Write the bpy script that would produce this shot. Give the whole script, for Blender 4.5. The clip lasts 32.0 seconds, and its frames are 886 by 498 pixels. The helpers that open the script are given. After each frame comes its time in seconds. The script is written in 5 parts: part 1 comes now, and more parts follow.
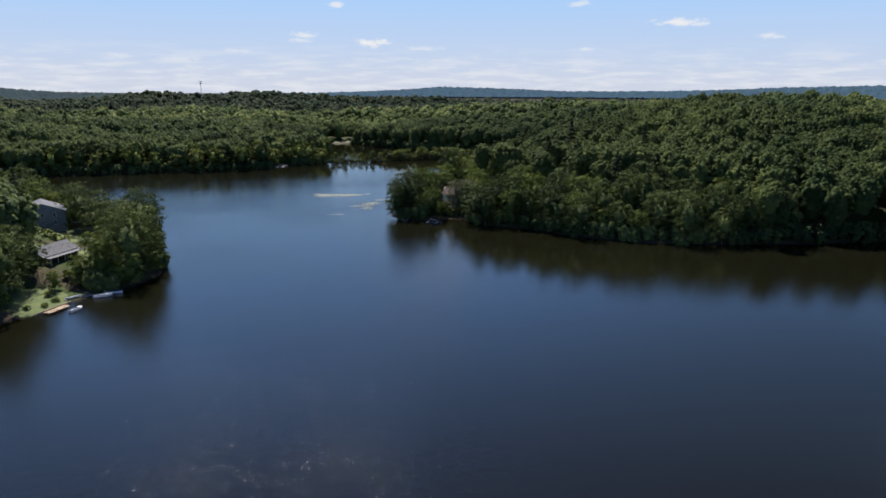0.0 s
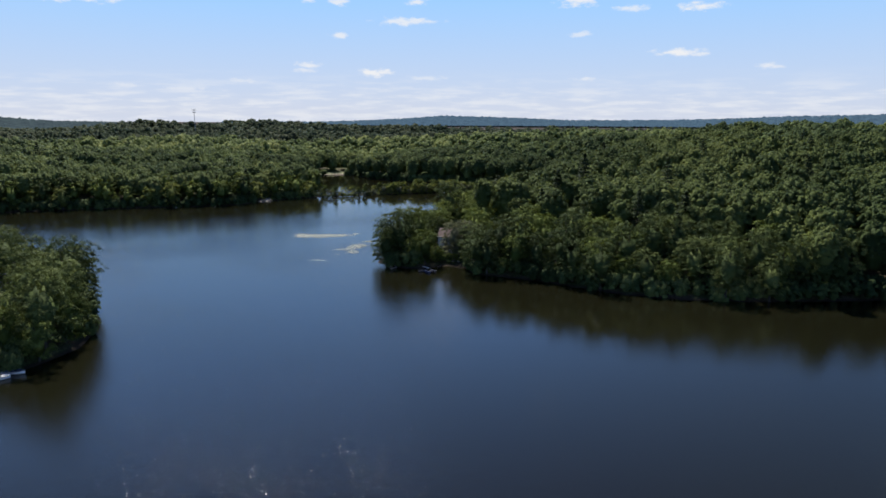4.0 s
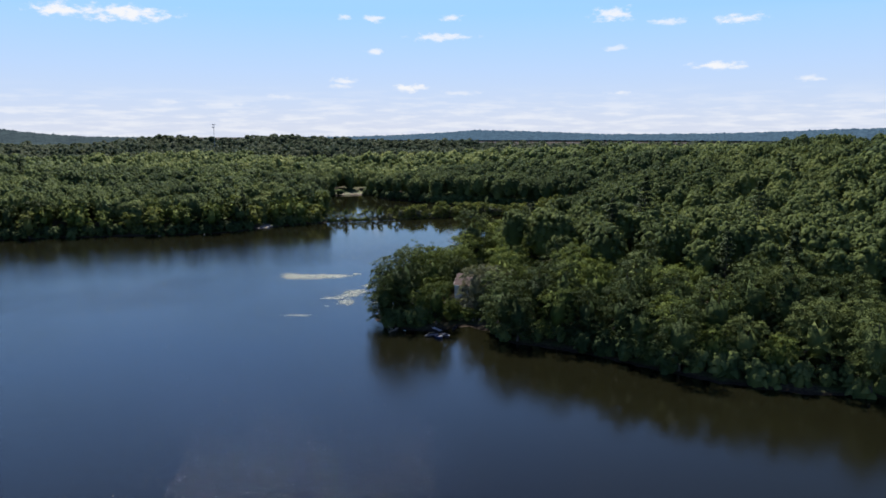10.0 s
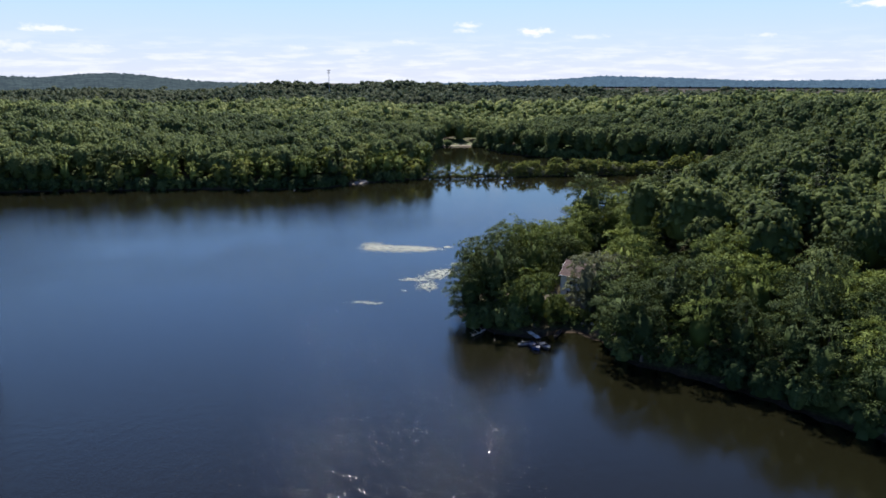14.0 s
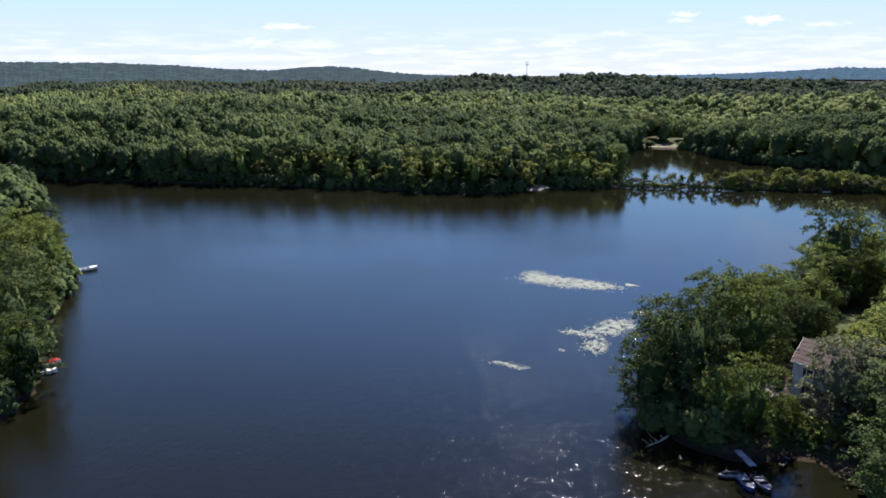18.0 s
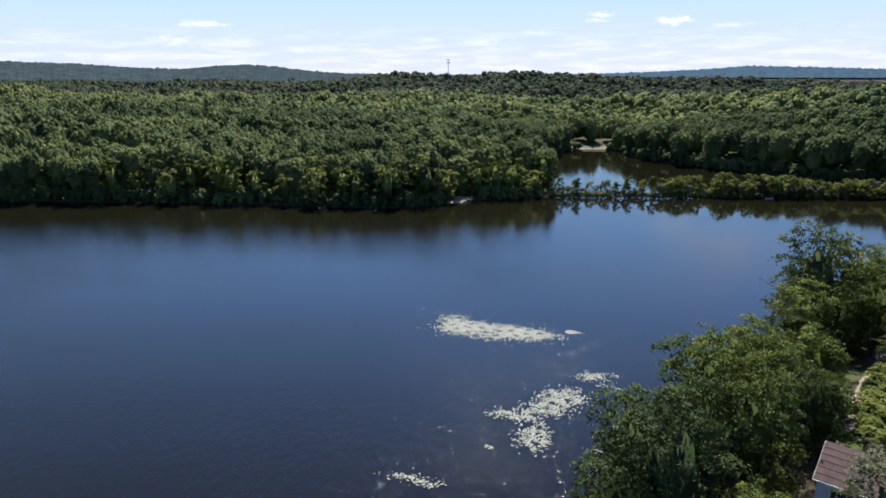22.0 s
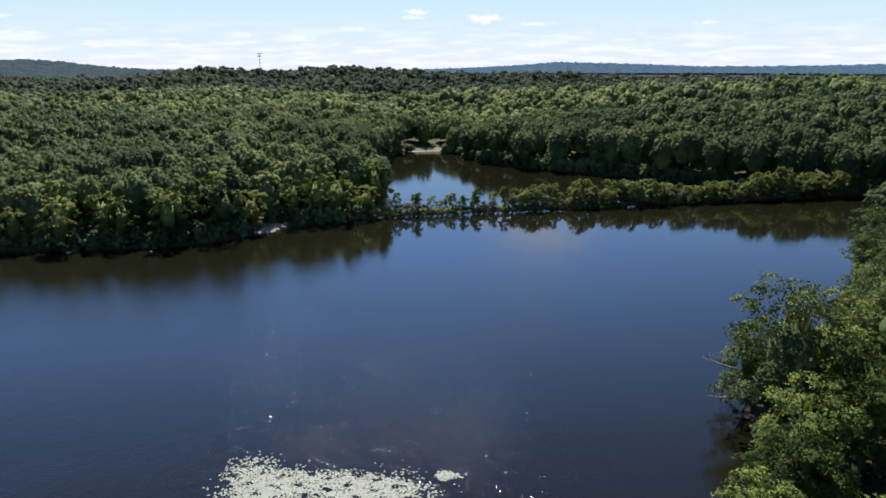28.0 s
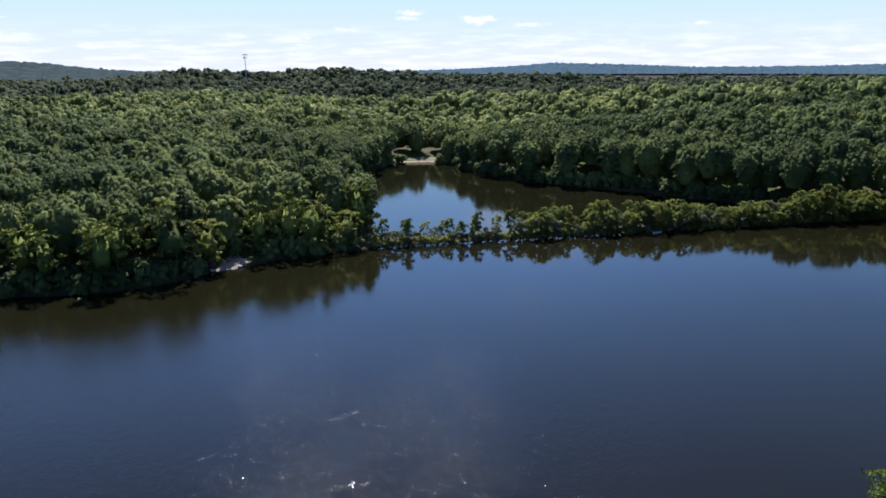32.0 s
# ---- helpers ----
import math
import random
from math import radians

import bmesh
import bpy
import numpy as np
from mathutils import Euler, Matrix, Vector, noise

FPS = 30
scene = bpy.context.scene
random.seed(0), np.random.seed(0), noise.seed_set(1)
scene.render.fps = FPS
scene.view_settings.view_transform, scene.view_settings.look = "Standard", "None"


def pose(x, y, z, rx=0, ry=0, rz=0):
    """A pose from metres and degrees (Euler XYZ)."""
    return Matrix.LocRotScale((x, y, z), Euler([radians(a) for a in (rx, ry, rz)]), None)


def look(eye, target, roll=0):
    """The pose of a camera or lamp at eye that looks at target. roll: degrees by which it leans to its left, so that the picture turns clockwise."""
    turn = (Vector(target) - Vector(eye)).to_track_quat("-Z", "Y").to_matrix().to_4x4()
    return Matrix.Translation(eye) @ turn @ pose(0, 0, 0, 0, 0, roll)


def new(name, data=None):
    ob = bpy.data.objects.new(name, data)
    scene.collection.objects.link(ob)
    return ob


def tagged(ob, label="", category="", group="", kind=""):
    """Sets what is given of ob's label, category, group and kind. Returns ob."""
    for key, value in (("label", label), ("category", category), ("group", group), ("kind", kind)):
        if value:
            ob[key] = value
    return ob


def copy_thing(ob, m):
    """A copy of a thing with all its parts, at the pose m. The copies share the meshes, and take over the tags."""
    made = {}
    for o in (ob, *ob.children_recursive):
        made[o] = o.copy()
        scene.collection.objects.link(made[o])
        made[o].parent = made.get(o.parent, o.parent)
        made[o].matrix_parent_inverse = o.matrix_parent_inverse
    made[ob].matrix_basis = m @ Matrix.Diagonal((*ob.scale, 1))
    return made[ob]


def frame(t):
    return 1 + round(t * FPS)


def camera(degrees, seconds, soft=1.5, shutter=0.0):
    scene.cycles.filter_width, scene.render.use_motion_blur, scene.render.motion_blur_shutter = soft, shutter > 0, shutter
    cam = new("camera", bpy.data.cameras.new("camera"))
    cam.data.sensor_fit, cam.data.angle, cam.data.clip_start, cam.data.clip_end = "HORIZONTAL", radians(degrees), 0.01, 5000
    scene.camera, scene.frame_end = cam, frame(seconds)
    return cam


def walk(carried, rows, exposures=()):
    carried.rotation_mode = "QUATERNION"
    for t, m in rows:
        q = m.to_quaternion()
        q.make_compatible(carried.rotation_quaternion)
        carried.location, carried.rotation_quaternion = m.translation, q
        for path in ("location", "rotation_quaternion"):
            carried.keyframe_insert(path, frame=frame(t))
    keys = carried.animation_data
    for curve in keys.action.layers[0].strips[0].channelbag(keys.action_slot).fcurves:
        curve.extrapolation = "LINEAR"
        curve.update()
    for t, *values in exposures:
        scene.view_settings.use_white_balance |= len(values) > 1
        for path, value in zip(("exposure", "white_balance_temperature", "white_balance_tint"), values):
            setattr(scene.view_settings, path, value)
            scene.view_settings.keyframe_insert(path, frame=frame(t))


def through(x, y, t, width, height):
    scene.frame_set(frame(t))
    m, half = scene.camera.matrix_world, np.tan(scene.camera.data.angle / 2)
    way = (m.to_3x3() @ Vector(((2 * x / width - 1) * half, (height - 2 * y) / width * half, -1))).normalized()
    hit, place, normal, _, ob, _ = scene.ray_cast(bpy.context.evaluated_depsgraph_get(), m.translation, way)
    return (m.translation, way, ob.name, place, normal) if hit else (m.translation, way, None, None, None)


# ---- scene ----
import itertools

# ---- camera and its walk ----
cam = camera(65.47, 32.0, soft=1.7)
# seconds, x, y, z, heading to the left of +y, tilt up, roll (degrees)
ROWS = [
    (0.0, 0.00, 0.00, 55.24, -6.04, -13.43, 0.21),
    (0.5, 0.90, 4.83, 55.17, -6.04, -15.12, 0.21),
    (1.0, 1.80, 9.69, 55.12, -6.04, -17.03, 0.17),
    (1.5, 2.70, 14.60, 55.05, -6.01, -17.56, 0.17),
    (2.0, 3.56, 19.53, 54.99, -6.00, -17.45, 0.19),
    (2.5, 4.41, 24.46, 54.98, -5.95, -16.20, 0.19),
    (3.0, 5.25, 29.43, 54.98, -5.91, -14.55, 0.27),
    (3.5, 6.11, 34.47, 54.87, -5.87, -12.88, 0.24),
    (4.0, 6.98, 39.55, 54.77, -5.83, -11.13, 0.20),
    (4.5, 7.85, 44.67, 54.65, -5.78, -9.38, 0.19),
    (5.0, 8.70, 49.77, 54.55, -5.76, -7.90, -0.18),
    (5.5, 9.54, 54.87, 54.44, -5.77, -6.91, -0.34),
    (6.0, 10.38, 59.97, 54.34, -5.78, -6.66, -0.27),
    (6.5, 11.22, 65.10, 54.24, -5.79, -7.34, -0.07),
    (7.0, 12.08, 70.25, 54.14, -5.78, -9.18, -0.02),
    (7.5, 12.96, 75.39, 54.06, -5.80, -10.06, -0.09),
    (8.0, 13.89, 80.56, 54.01, -5.80, -10.04, -0.07),
    (8.5, 14.85, 85.77, 53.94, -5.52, -10.05, -0.03),
    (9.0, 15.83, 91.00, 53.95, -5.06, -10.02, -0.01),
    (9.5, 16.79, 96.23, 53.95, -4.35, -10.03, -0.01),
    (10.0, 17.73, 101.44, 53.93, -3.02, -9.96, -0.04),
    (10.5, 18.63, 106.68, 53.89, -1.69, -9.94, -0.01),
    (11.0, 19.53, 111.91, 53.84, -0.66, -9.90, 0.05),
    (11.5, 20.36, 117.15, 53.78, 0.29, -9.90, -0.06),
    (12.0, 21.09, 122.43, 53.72, 1.43, -9.91, -0.11),
    (12.5, 21.73, 127.73, 53.69, 3.14, -9.90, -0.07),
    (13.0, 22.27, 133.05, 53.66, 4.86, -10.97, -0.02),
    (13.5, 22.71, 138.38, 53.59, 5.98, -13.07, -0.12),
    (14.0, 22.98, 143.73, 53.58, 6.94, -14.26, -0.06),
    (14.5, 23.12, 149.10, 53.56, 8.08, -14.77, -0.05),
    (15.0, 23.14, 154.48, 53.55, 9.73, -14.87, -0.16),
    (15.5, 23.07, 159.87, 53.51, 12.23, -14.80, -0.33),
    (16.0, 22.92, 165.24, 53.43, 15.91, -14.81, -0.19),
    (16.5, 22.63, 170.64, 53.32, 16.95, -14.81, -0.13),
    (17.0, 22.18, 176.09, 53.19, 17.31, -14.79, -0.19),
    (17.5, 21.64, 181.47, 53.04, 22.12, -14.78, -0.24),
    (18.0, 21.03, 186.73, 52.86, 23.46, -14.79, -0.30),
    (18.5, 20.23, 191.90, 52.77, 23.63, -14.78, -0.40),
    (19.0, 19.30, 196.98, 52.76, 23.63, -14.76, -0.37),
    (19.5, 18.29, 201.96, 52.72, 23.59, -14.72, -0.37),
    (20.0, 17.27, 206.76, 52.65, 23.54, -14.74, -0.38),
    (20.5, 16.20, 211.35, 52.55, 23.48, -14.78, -0.36),
    (21.0, 15.08, 215.79, 52.35, 22.94, -14.83, -0.35),
    (21.5, 13.86, 220.20, 52.12, 20.33, -14.88, -0.31),
    (22.0, 12.55, 224.64, 51.87, 17.34, -14.92, -0.30),
    (22.5, 11.23, 229.19, 51.61, 15.19, -14.97, -0.19),
    (23.0, 9.96, 233.79, 51.38, 13.22, -15.05, -0.13),
    (23.5, 8.75, 238.50, 51.15, 11.34, -15.11, -0.07),
    (24.0, 7.65, 243.23, 50.93, 9.48, -15.15, -0.01),
    (24.5, 6.64, 247.94, 50.70, 7.98, -15.18, -0.02),
    (25.0, 5.73, 252.60, 50.51, 7.26, -15.24, -0.10),
    (25.5, 4.84, 257.24, 50.36, 6.42, -15.24, -0.01),
    (26.0, 4.06, 261.93, 50.22, 5.52, -15.25, 0.02),
    (26.5, 3.41, 266.62, 50.10, 4.63, -15.26, 0.00),
    (27.0, 2.83, 271.32, 49.98, 3.84, -15.26, -0.05),
    (27.5, 2.40, 275.99, 49.84, 3.24, -15.27, -0.14),
    (28.0, 2.08, 280.59, 49.70, 2.91, -15.27, -0.16),
    (28.5, 1.83, 285.13, 49.56, 2.81, -15.28, -0.20),
    (29.0, 1.59, 289.67, 49.50, 2.79, -15.27, -0.24),
    (29.5, 1.38, 294.19, 49.57, 2.73, -15.28, -0.27),
    (30.0, 1.11, 298.74, 49.74, 2.67, -15.29, -0.31),
    (30.5, 0.89, 303.21, 49.88, 2.62, -15.29, -0.33),
    (31.0, 0.66, 307.65, 49.99, 2.59, -15.26, -0.33),
    (31.5, 0.42, 312.08, 50.05, 2.58, -15.23, -0.29),
    (32.0, 0.20, 316.44, 50.05, 2.47, -15.20, -0.29),
]


def flight_pose(x, y, z, heading, tilt, roll):
    return (Matrix.Translation((x, y, z)) @ Matrix.Rotation(radians(heading), 4, "Z")
            @ Matrix.Rotation(radians(90 + tilt), 4, "X") @ Matrix.Rotation(radians(roll), 4, "Z"))


walk(cam, [(row[0], flight_pose(*row[1:])) for row in ROWS],
     exposures=[(0, 0.45, 6500, 10), (1, 0.78, 6500, 10), (2, 1.15, 6500, 10), (3, 0.92, 6500, 10), (4, 0.50, 6500, 10), (4.5, 0.45, 6500, 10), (7, 0.50, 6500, 10), (9, 0.55, 6500, 10), (12, 0.66, 6420, 12), (13.5, 0.72, 6420, 12), (15.5, 0.94, 6360, 13), (18, 0.92, 6360, 13),
                (21, 0.84, 6360, 13), (24, 0.82, 6360, 13), (28, 0.86, 6360, 13), (32, 0.90, 6360, 13)])

# ---- world, sun ----
SUN_HEADING, SUN_HEIGHT = 13.0, 52.0          # degrees to the left of +y, degrees up


def sky_direction(heading, height):
    a, e = radians(heading), radians(height)
    return Vector((-math.sin(a) * math.cos(e), math.cos(a) * math.cos(e), math.sin(e)))


class Nodes:
    """Short hand for building node trees."""

    def __init__(self, tree):
        self.tree = tree
        tree.nodes.clear()

    def add(self, kind, props=(), **inputs):
        n = self.tree.nodes.new(kind)
        props = dict(props)
        if "operation" in props:
            n.operation = props["operation"]
        if "use_clamp" in props:
            n.use_clamp = props["use_clamp"]
        if "interpolation_type" in props:
            n.interpolation_type = props["interpolation_type"]
        if "data_type" in props:
            n.data_type = props["data_type"]
        for key, value in inputs.items():
            self.put(n, key.replace("_", " "), value)
        return n

    def put(self, n, key, value):
        socket = n.inputs[int(key[1:])] if key[0] == "i" and key[1:].isdigit() else n.inputs[key]
        if isinstance(value, bpy.types.NodeSocket):
            self.tree.links.new(value, socket)
        else:
            socket.default_value = value

    def math(self, op, a, b=0.0, c=0.0, clamp=False):
        return self.add("ShaderNodeMath", {"operation": op, "use_clamp": clamp}, i0=a, i1=b, i2=c).outputs[0]

    def vec(self, op, a, b=(0, 0, 0)):
        n = self.add("ShaderNodeVectorMath", {"operation": op}, i0=a, i1=b)
        return n.outputs["Value"] if op in ("LENGTH", "DOT_PRODUCT") else n.outputs[0]

    def noise(self, vector, scale, detail=3.0, rough=0.55):
        return self.add("ShaderNodeTexNoise", Vector=vector, Scale=scale, Detail=detail, Roughness=rough).outputs["Fac"]

    def ramp(self, fac, low, high, a=0.0, b=1.0, smooth=True):
        n = self.add("ShaderNodeMapRange", {"interpolation_type": "SMOOTHSTEP" if smooth else "LINEAR"})
        for key, value in zip(("Value", "From Min", "From Max", "To Min", "To Max"), (fac, low, high, a, b)):
            self.put(n, key, value)
        return n.outputs["Result"]

    def mix(self, fac, a, b):
        n = self.add("ShaderNodeMix", {"data_type": "RGBA"})
        self.put(n, "i0", fac)
        self.put(n, "i6", a)
        self.put(n, "i7", b)
        return n.outputs[2]


# small fair-weather clouds: heading, height, half width, half depth (degrees), thickness
CLOUDS = [
    (4.8, 8.6, 0.6, 0.25, .7), (2.4, 8.5, 0.9, .3, .8), (-3.7, 8.6, .9, .3, .8), (-2.8, 7.1, 2.4, .35, .8), (2.6, 6.0, .9, .25, .8),
    (4.9, 3.7, 1.1, .25, .8), (-.4, 3.2, 1.6, .36, 1), (-4.3, 2.8, 1.6, .2, .5), (-16.3, 8.6, 1.6, .55, .9), (-20.4, 7.9, 1.4, .3, .7),
    (-25.5, 7.9, 1.7, .35, .9), (-16.8, 6.1, 1.1, .25, .6), (-24.2, 4.6, 2.0, .35, 1), (-30.4, 3.5, 1.0, .25, .7), (-17.1, 2.7, 1.2, .22, .6),
    (10.1, 2.4, 1.8, .2, .5), (14.3, 1.8, 1.4, .2, .5), (18.5, 2.0, 1.1, .2, .5), (25.0, 8.2, 2.0, .5, 1), (20.8, 8.2, 3.4, .6, 1),
    (-5.5, 14.2, 5.0, 1.8, .55), (-1.5, 12.6, 2.6, .8, .5), (35.8, 3.1, 2.0, .28, .8), (37.6, 1.9, 1.6, .45, .6), (33.3, 1.8, 2.0, .4, .5), (5.2, 3.3, 1.0, .2, .6),
]
world = bpy.data.worlds.new("sky")
scene.world = world
world.use_nodes = True
w = Nodes(world.node_tree)
sky = w.add("ShaderNodeTexSky")
sky.sky_type, sky.sun_disc = "NISHITA", False
sky.sun_elevation, sky.sun_rotation = radians(SUN_HEIGHT), radians(-SUN_HEADING)
sky.air_density, sky.dust_density, sky.ozone_density = 1.0, 0.3, 3.0
way = w.add("ShaderNodeTexCoord").outputs["Generated"]
parts = w.add("ShaderNodeSeparateXYZ", Vector=way)
heading = w.math("MULTIPLY", w.math("ARCTAN2", parts.outputs[0], parts.outputs[1]), -57.2958)
height = w.math("MULTIPLY", w.math("ARCSINE", parts.outputs[2]), 57.2958)
flat = w.add("ShaderNodeCombineXYZ", X=heading, Y=w.math("MULTIPLY", height, 2.2), Z=0.0).outputs[0]
wisp = w.noise(flat, 1.1, 5.0, 0.62)
cover = 0.0
for a, e, da, de, thick in CLOUDS:
    off = w.vec("MULTIPLY", w.vec("SUBTRACT", w.add("ShaderNodeCombineXYZ", X=heading, Y=height, Z=0.0).outputs[0], (a, e, 0)), (1 / da, 1 / de, 0))
    dist = w.math("SUBTRACT", w.vec("LENGTH", off), w.math("MULTIPLY", w.math("SUBTRACT", wisp, 0.5), 3.0))
    cover = w.math("MAXIMUM", cover, w.ramp(dist, 1.15, 0.1, 0.0, thick))
# thin broken bank low over the horizon, and loose cloud in the rest of the sky
bank = w.math("MULTIPLY", w.ramp(w.noise(w.vec("MULTIPLY", flat, (0.25, 0.9, 1)), 1.0, 4.0, 0.6), 0.42, 0.66), w.ramp(height, 3.6, 0.8))
high = w.math("MULTIPLY", w.ramp(w.noise(w.vec("MULTIPLY", flat, (0.10, 0.16, 1)), 1.0, 5.0, 0.6), 0.60, 0.74), w.ramp(height, 11.0, 18.0))
cover = w.math("MAXIMUM", cover, w.math("MAXIMUM", w.math("MULTIPLY", bank, 0.55), w.math("MULTIPLY", high, 0.5)))
low_sky = w.mix(w.ramp(height, 0.0, 9.0, smooth=False), (4.6, 5.0, 5.9, 1), (2.55, 4.6, 7.4, 1))
low_sky = w.mix(w.ramp(height, 9.0, 17.0), low_sky, (2.3, 4.8, 10.2, 1))
low_sky = w.mix(w.ramp(height, 17.0, 40.0), low_sky, (0.76, 1.6, 5.3, 1))
aside = w.math("ABSOLUTE", w.math("SUBTRACT", heading, SUN_HEADING))
dim = w.math("SUBTRACT", 1.0, w.math("MULTIPLY", w.ramp(aside, 8.0, 60.0, 0.0, 0.58), w.ramp(height, 8.0, 18.0)))
low_sky = w.vec("MULTIPLY", low_sky, w.add("ShaderNodeCombineXYZ", X=dim, Y=dim, Z=dim).outputs[0])
blue_sky = w.vec("MULTIPLY", sky.outputs[0], (0.34, 0.36, 0.66))
sky_colour = w.mix(w.ramp(height, 30.0, 70.0, 0.95, 0.0), blue_sky, low_sky)
cloud_colour = w.mix(cover, sky_colour, (6.1, 6.2, 6.4, 1))
background = w.add("ShaderNodeBackground", Color=cloud_colour, Strength=0.10)
w.tree.links.new(background.outputs[0], w.add("ShaderNodeOutputWorld").inputs[0])

sun_data = bpy.data.lights.new("sun", "SUN")
sun_data.energy, sun_data.angle, sun_data.color = 5.0, radians(0.53), (1.0, 0.95, 0.87)
sun = new("sun", sun_data)
sun.matrix_world = look(sky_direction(SUN_HEADING, SUN_HEIGHT) * 300, (0, 0, 0))

# ---- materials ----
def material(name):
    m = bpy.data.materials.new(name)
    m.use_nodes = True
    n = Nodes(m.node_tree)
    out = n.add("ShaderNodeOutputMaterial")
    return m, n, out


def surface(name, dark, light, scale=2.0, rough=0.8, metal=0.0, relief=0.0, relief_scale=20.0, spread=0.12):
    """A plain weathered surface: two tones by noise at two scales, a change from piece to piece, and fine relief."""
    m, n, out = material(name)
    where = n.add("ShaderNodeTexCoord").outputs["Object"]
    coarse, fine = n.noise(where, scale, 3), n.noise(where, scale * 9, 4)
    fac = n.math("ADD", n.math("MULTIPLY", coarse, 0.6), n.math("MULTIPLY", fine, 0.4))
    piece = n.add("ShaderNodeObjectInfo").outputs["Random"]
    fac = n.math("ADD", fac, n.math("MULTIPLY", n.math("SUBTRACT", piece, 0.5), spread))
    colour = n.mix(n.ramp(fac, 0.3, 0.7), (*dark, 1), (*light, 1))
    b = n.add("ShaderNodeBsdfPrincipled", Base_Color=colour, Metallic=metal)
    n.put(b, "Roughness", n.ramp(fine, 0.2, 0.8, max(rough - 0.1, 0.02), min(rough + 0.1, 1)))
    if relief:
        bump = n.add("ShaderNodeBump", Height=n.noise(where, relief_scale, 3), Strength=relief, Distance=0.02)
        n.put(b, "Normal", bump.outputs[0])
    n.tree.links.new(b.outputs[0], out.inputs[0])
    return m


def leaf_material(name, deep, mid, bright, through=0.38, tree_scale=0.11, relief=0.0):
    """Foliage: tone by tree (broad noise in world space), by leaf clump, and light passing through the blades."""
    m, n, out = material(name)
    geo = n.add("ShaderNodeNewGeometry")
    where = geo.outputs["Position"]
    tree = n.noise(where, tree_scale, 1.0)
    stand = n.noise(where, 0.014, 2.0)
    clump = geo.outputs["Random Per Island"]
    piece = n.add("ShaderNodeObjectInfo").outputs["Random"]
    fac = n.math("ADD", n.math("MULTIPLY", tree, 0.9), n.math("MULTIPLY", stand, 1.2))
    fac = n.math("ADD", fac, n.math("MULTIPLY", n.math("SUBTRACT", clump, 0.5), 0.34))
    fac = n.math("ADD", fac, n.math("MULTIPLY", n.math("SUBTRACT", piece, 0.5), 0.42))
    colour = n.mix(n.ramp(fac, 0.75, 1.10), (*deep, 1), (*mid, 1))
    colour = n.mix(n.ramp(fac, 1.06, 1.40), colour, (*bright, 1))
    b = n.add("ShaderNodeBsdfPrincipled", Base_Color=colour, Roughness=0.7)
    n.put(b, "Specular IOR Level", 0.06)
    if relief:
        tufts = n.add("ShaderNodeBump", Height=n.noise(where, 1.5, 3.0, 0.7), Strength=1.0, Distance=relief)
        n.put(b, "Normal", tufts.outputs[0])
    lit = n.mix(0.5, colour, (bright[0] * 1.25, bright[1] * 1.15, bright[2] * 0.7, 1))
    t = n.add("ShaderNodeBsdfTranslucent", Color=lit)
    mixed = n.add("ShaderNodeMixShader", i0=through, i1=b.outputs[0], i2=t.outputs[0])
    n.tree.links.new(mixed.outputs[0], out.inputs[0])
    return m


def ground_material():
    m, n, out = material("forest_floor_and_grass")
    where = n.add("ShaderNodeNewGeometry").outputs["Position"]
    z = n.add("ShaderNodeSeparateXYZ", Vector=where).outputs[2]
    a, b2 = n.noise(where, 0.08, 4), n.noise(where, 1.6, 5)
    litter = n.mix(n.ramp(b2, 0.35, 0.7), (0.045, 0.035, 0.022, 1), (0.10, 0.085, 0.05, 1))
    green = n.mix(n.ramp(b2, 0.3, 0.7), (0.030, 0.050, 0.014, 1), (0.07, 0.10, 0.028, 1))
    colour = n.mix(n.ramp(a, 0.4, 0.6), litter, green)
    mud = n.mix(n.ramp(b2, 0.3, 0.7), (0.018, 0.013, 0.008, 1), (0.045, 0.032, 0.02, 1))
    colour = n.mix(n.ramp(z, 0.12, 0.5), mud, colour)
    bump = n.add("ShaderNodeBump", Height=b2, Strength=0.5, Distance=0.15)
    s = n.add("ShaderNodeBsdfPrincipled", Base_Color=colour, Roughness=0.95, Normal=bump.outputs[0])
    n.put(s, "Specular IOR Level", 0.15)
    n.tree.links.new(s.outputs[0], out.inputs[0])
    return m


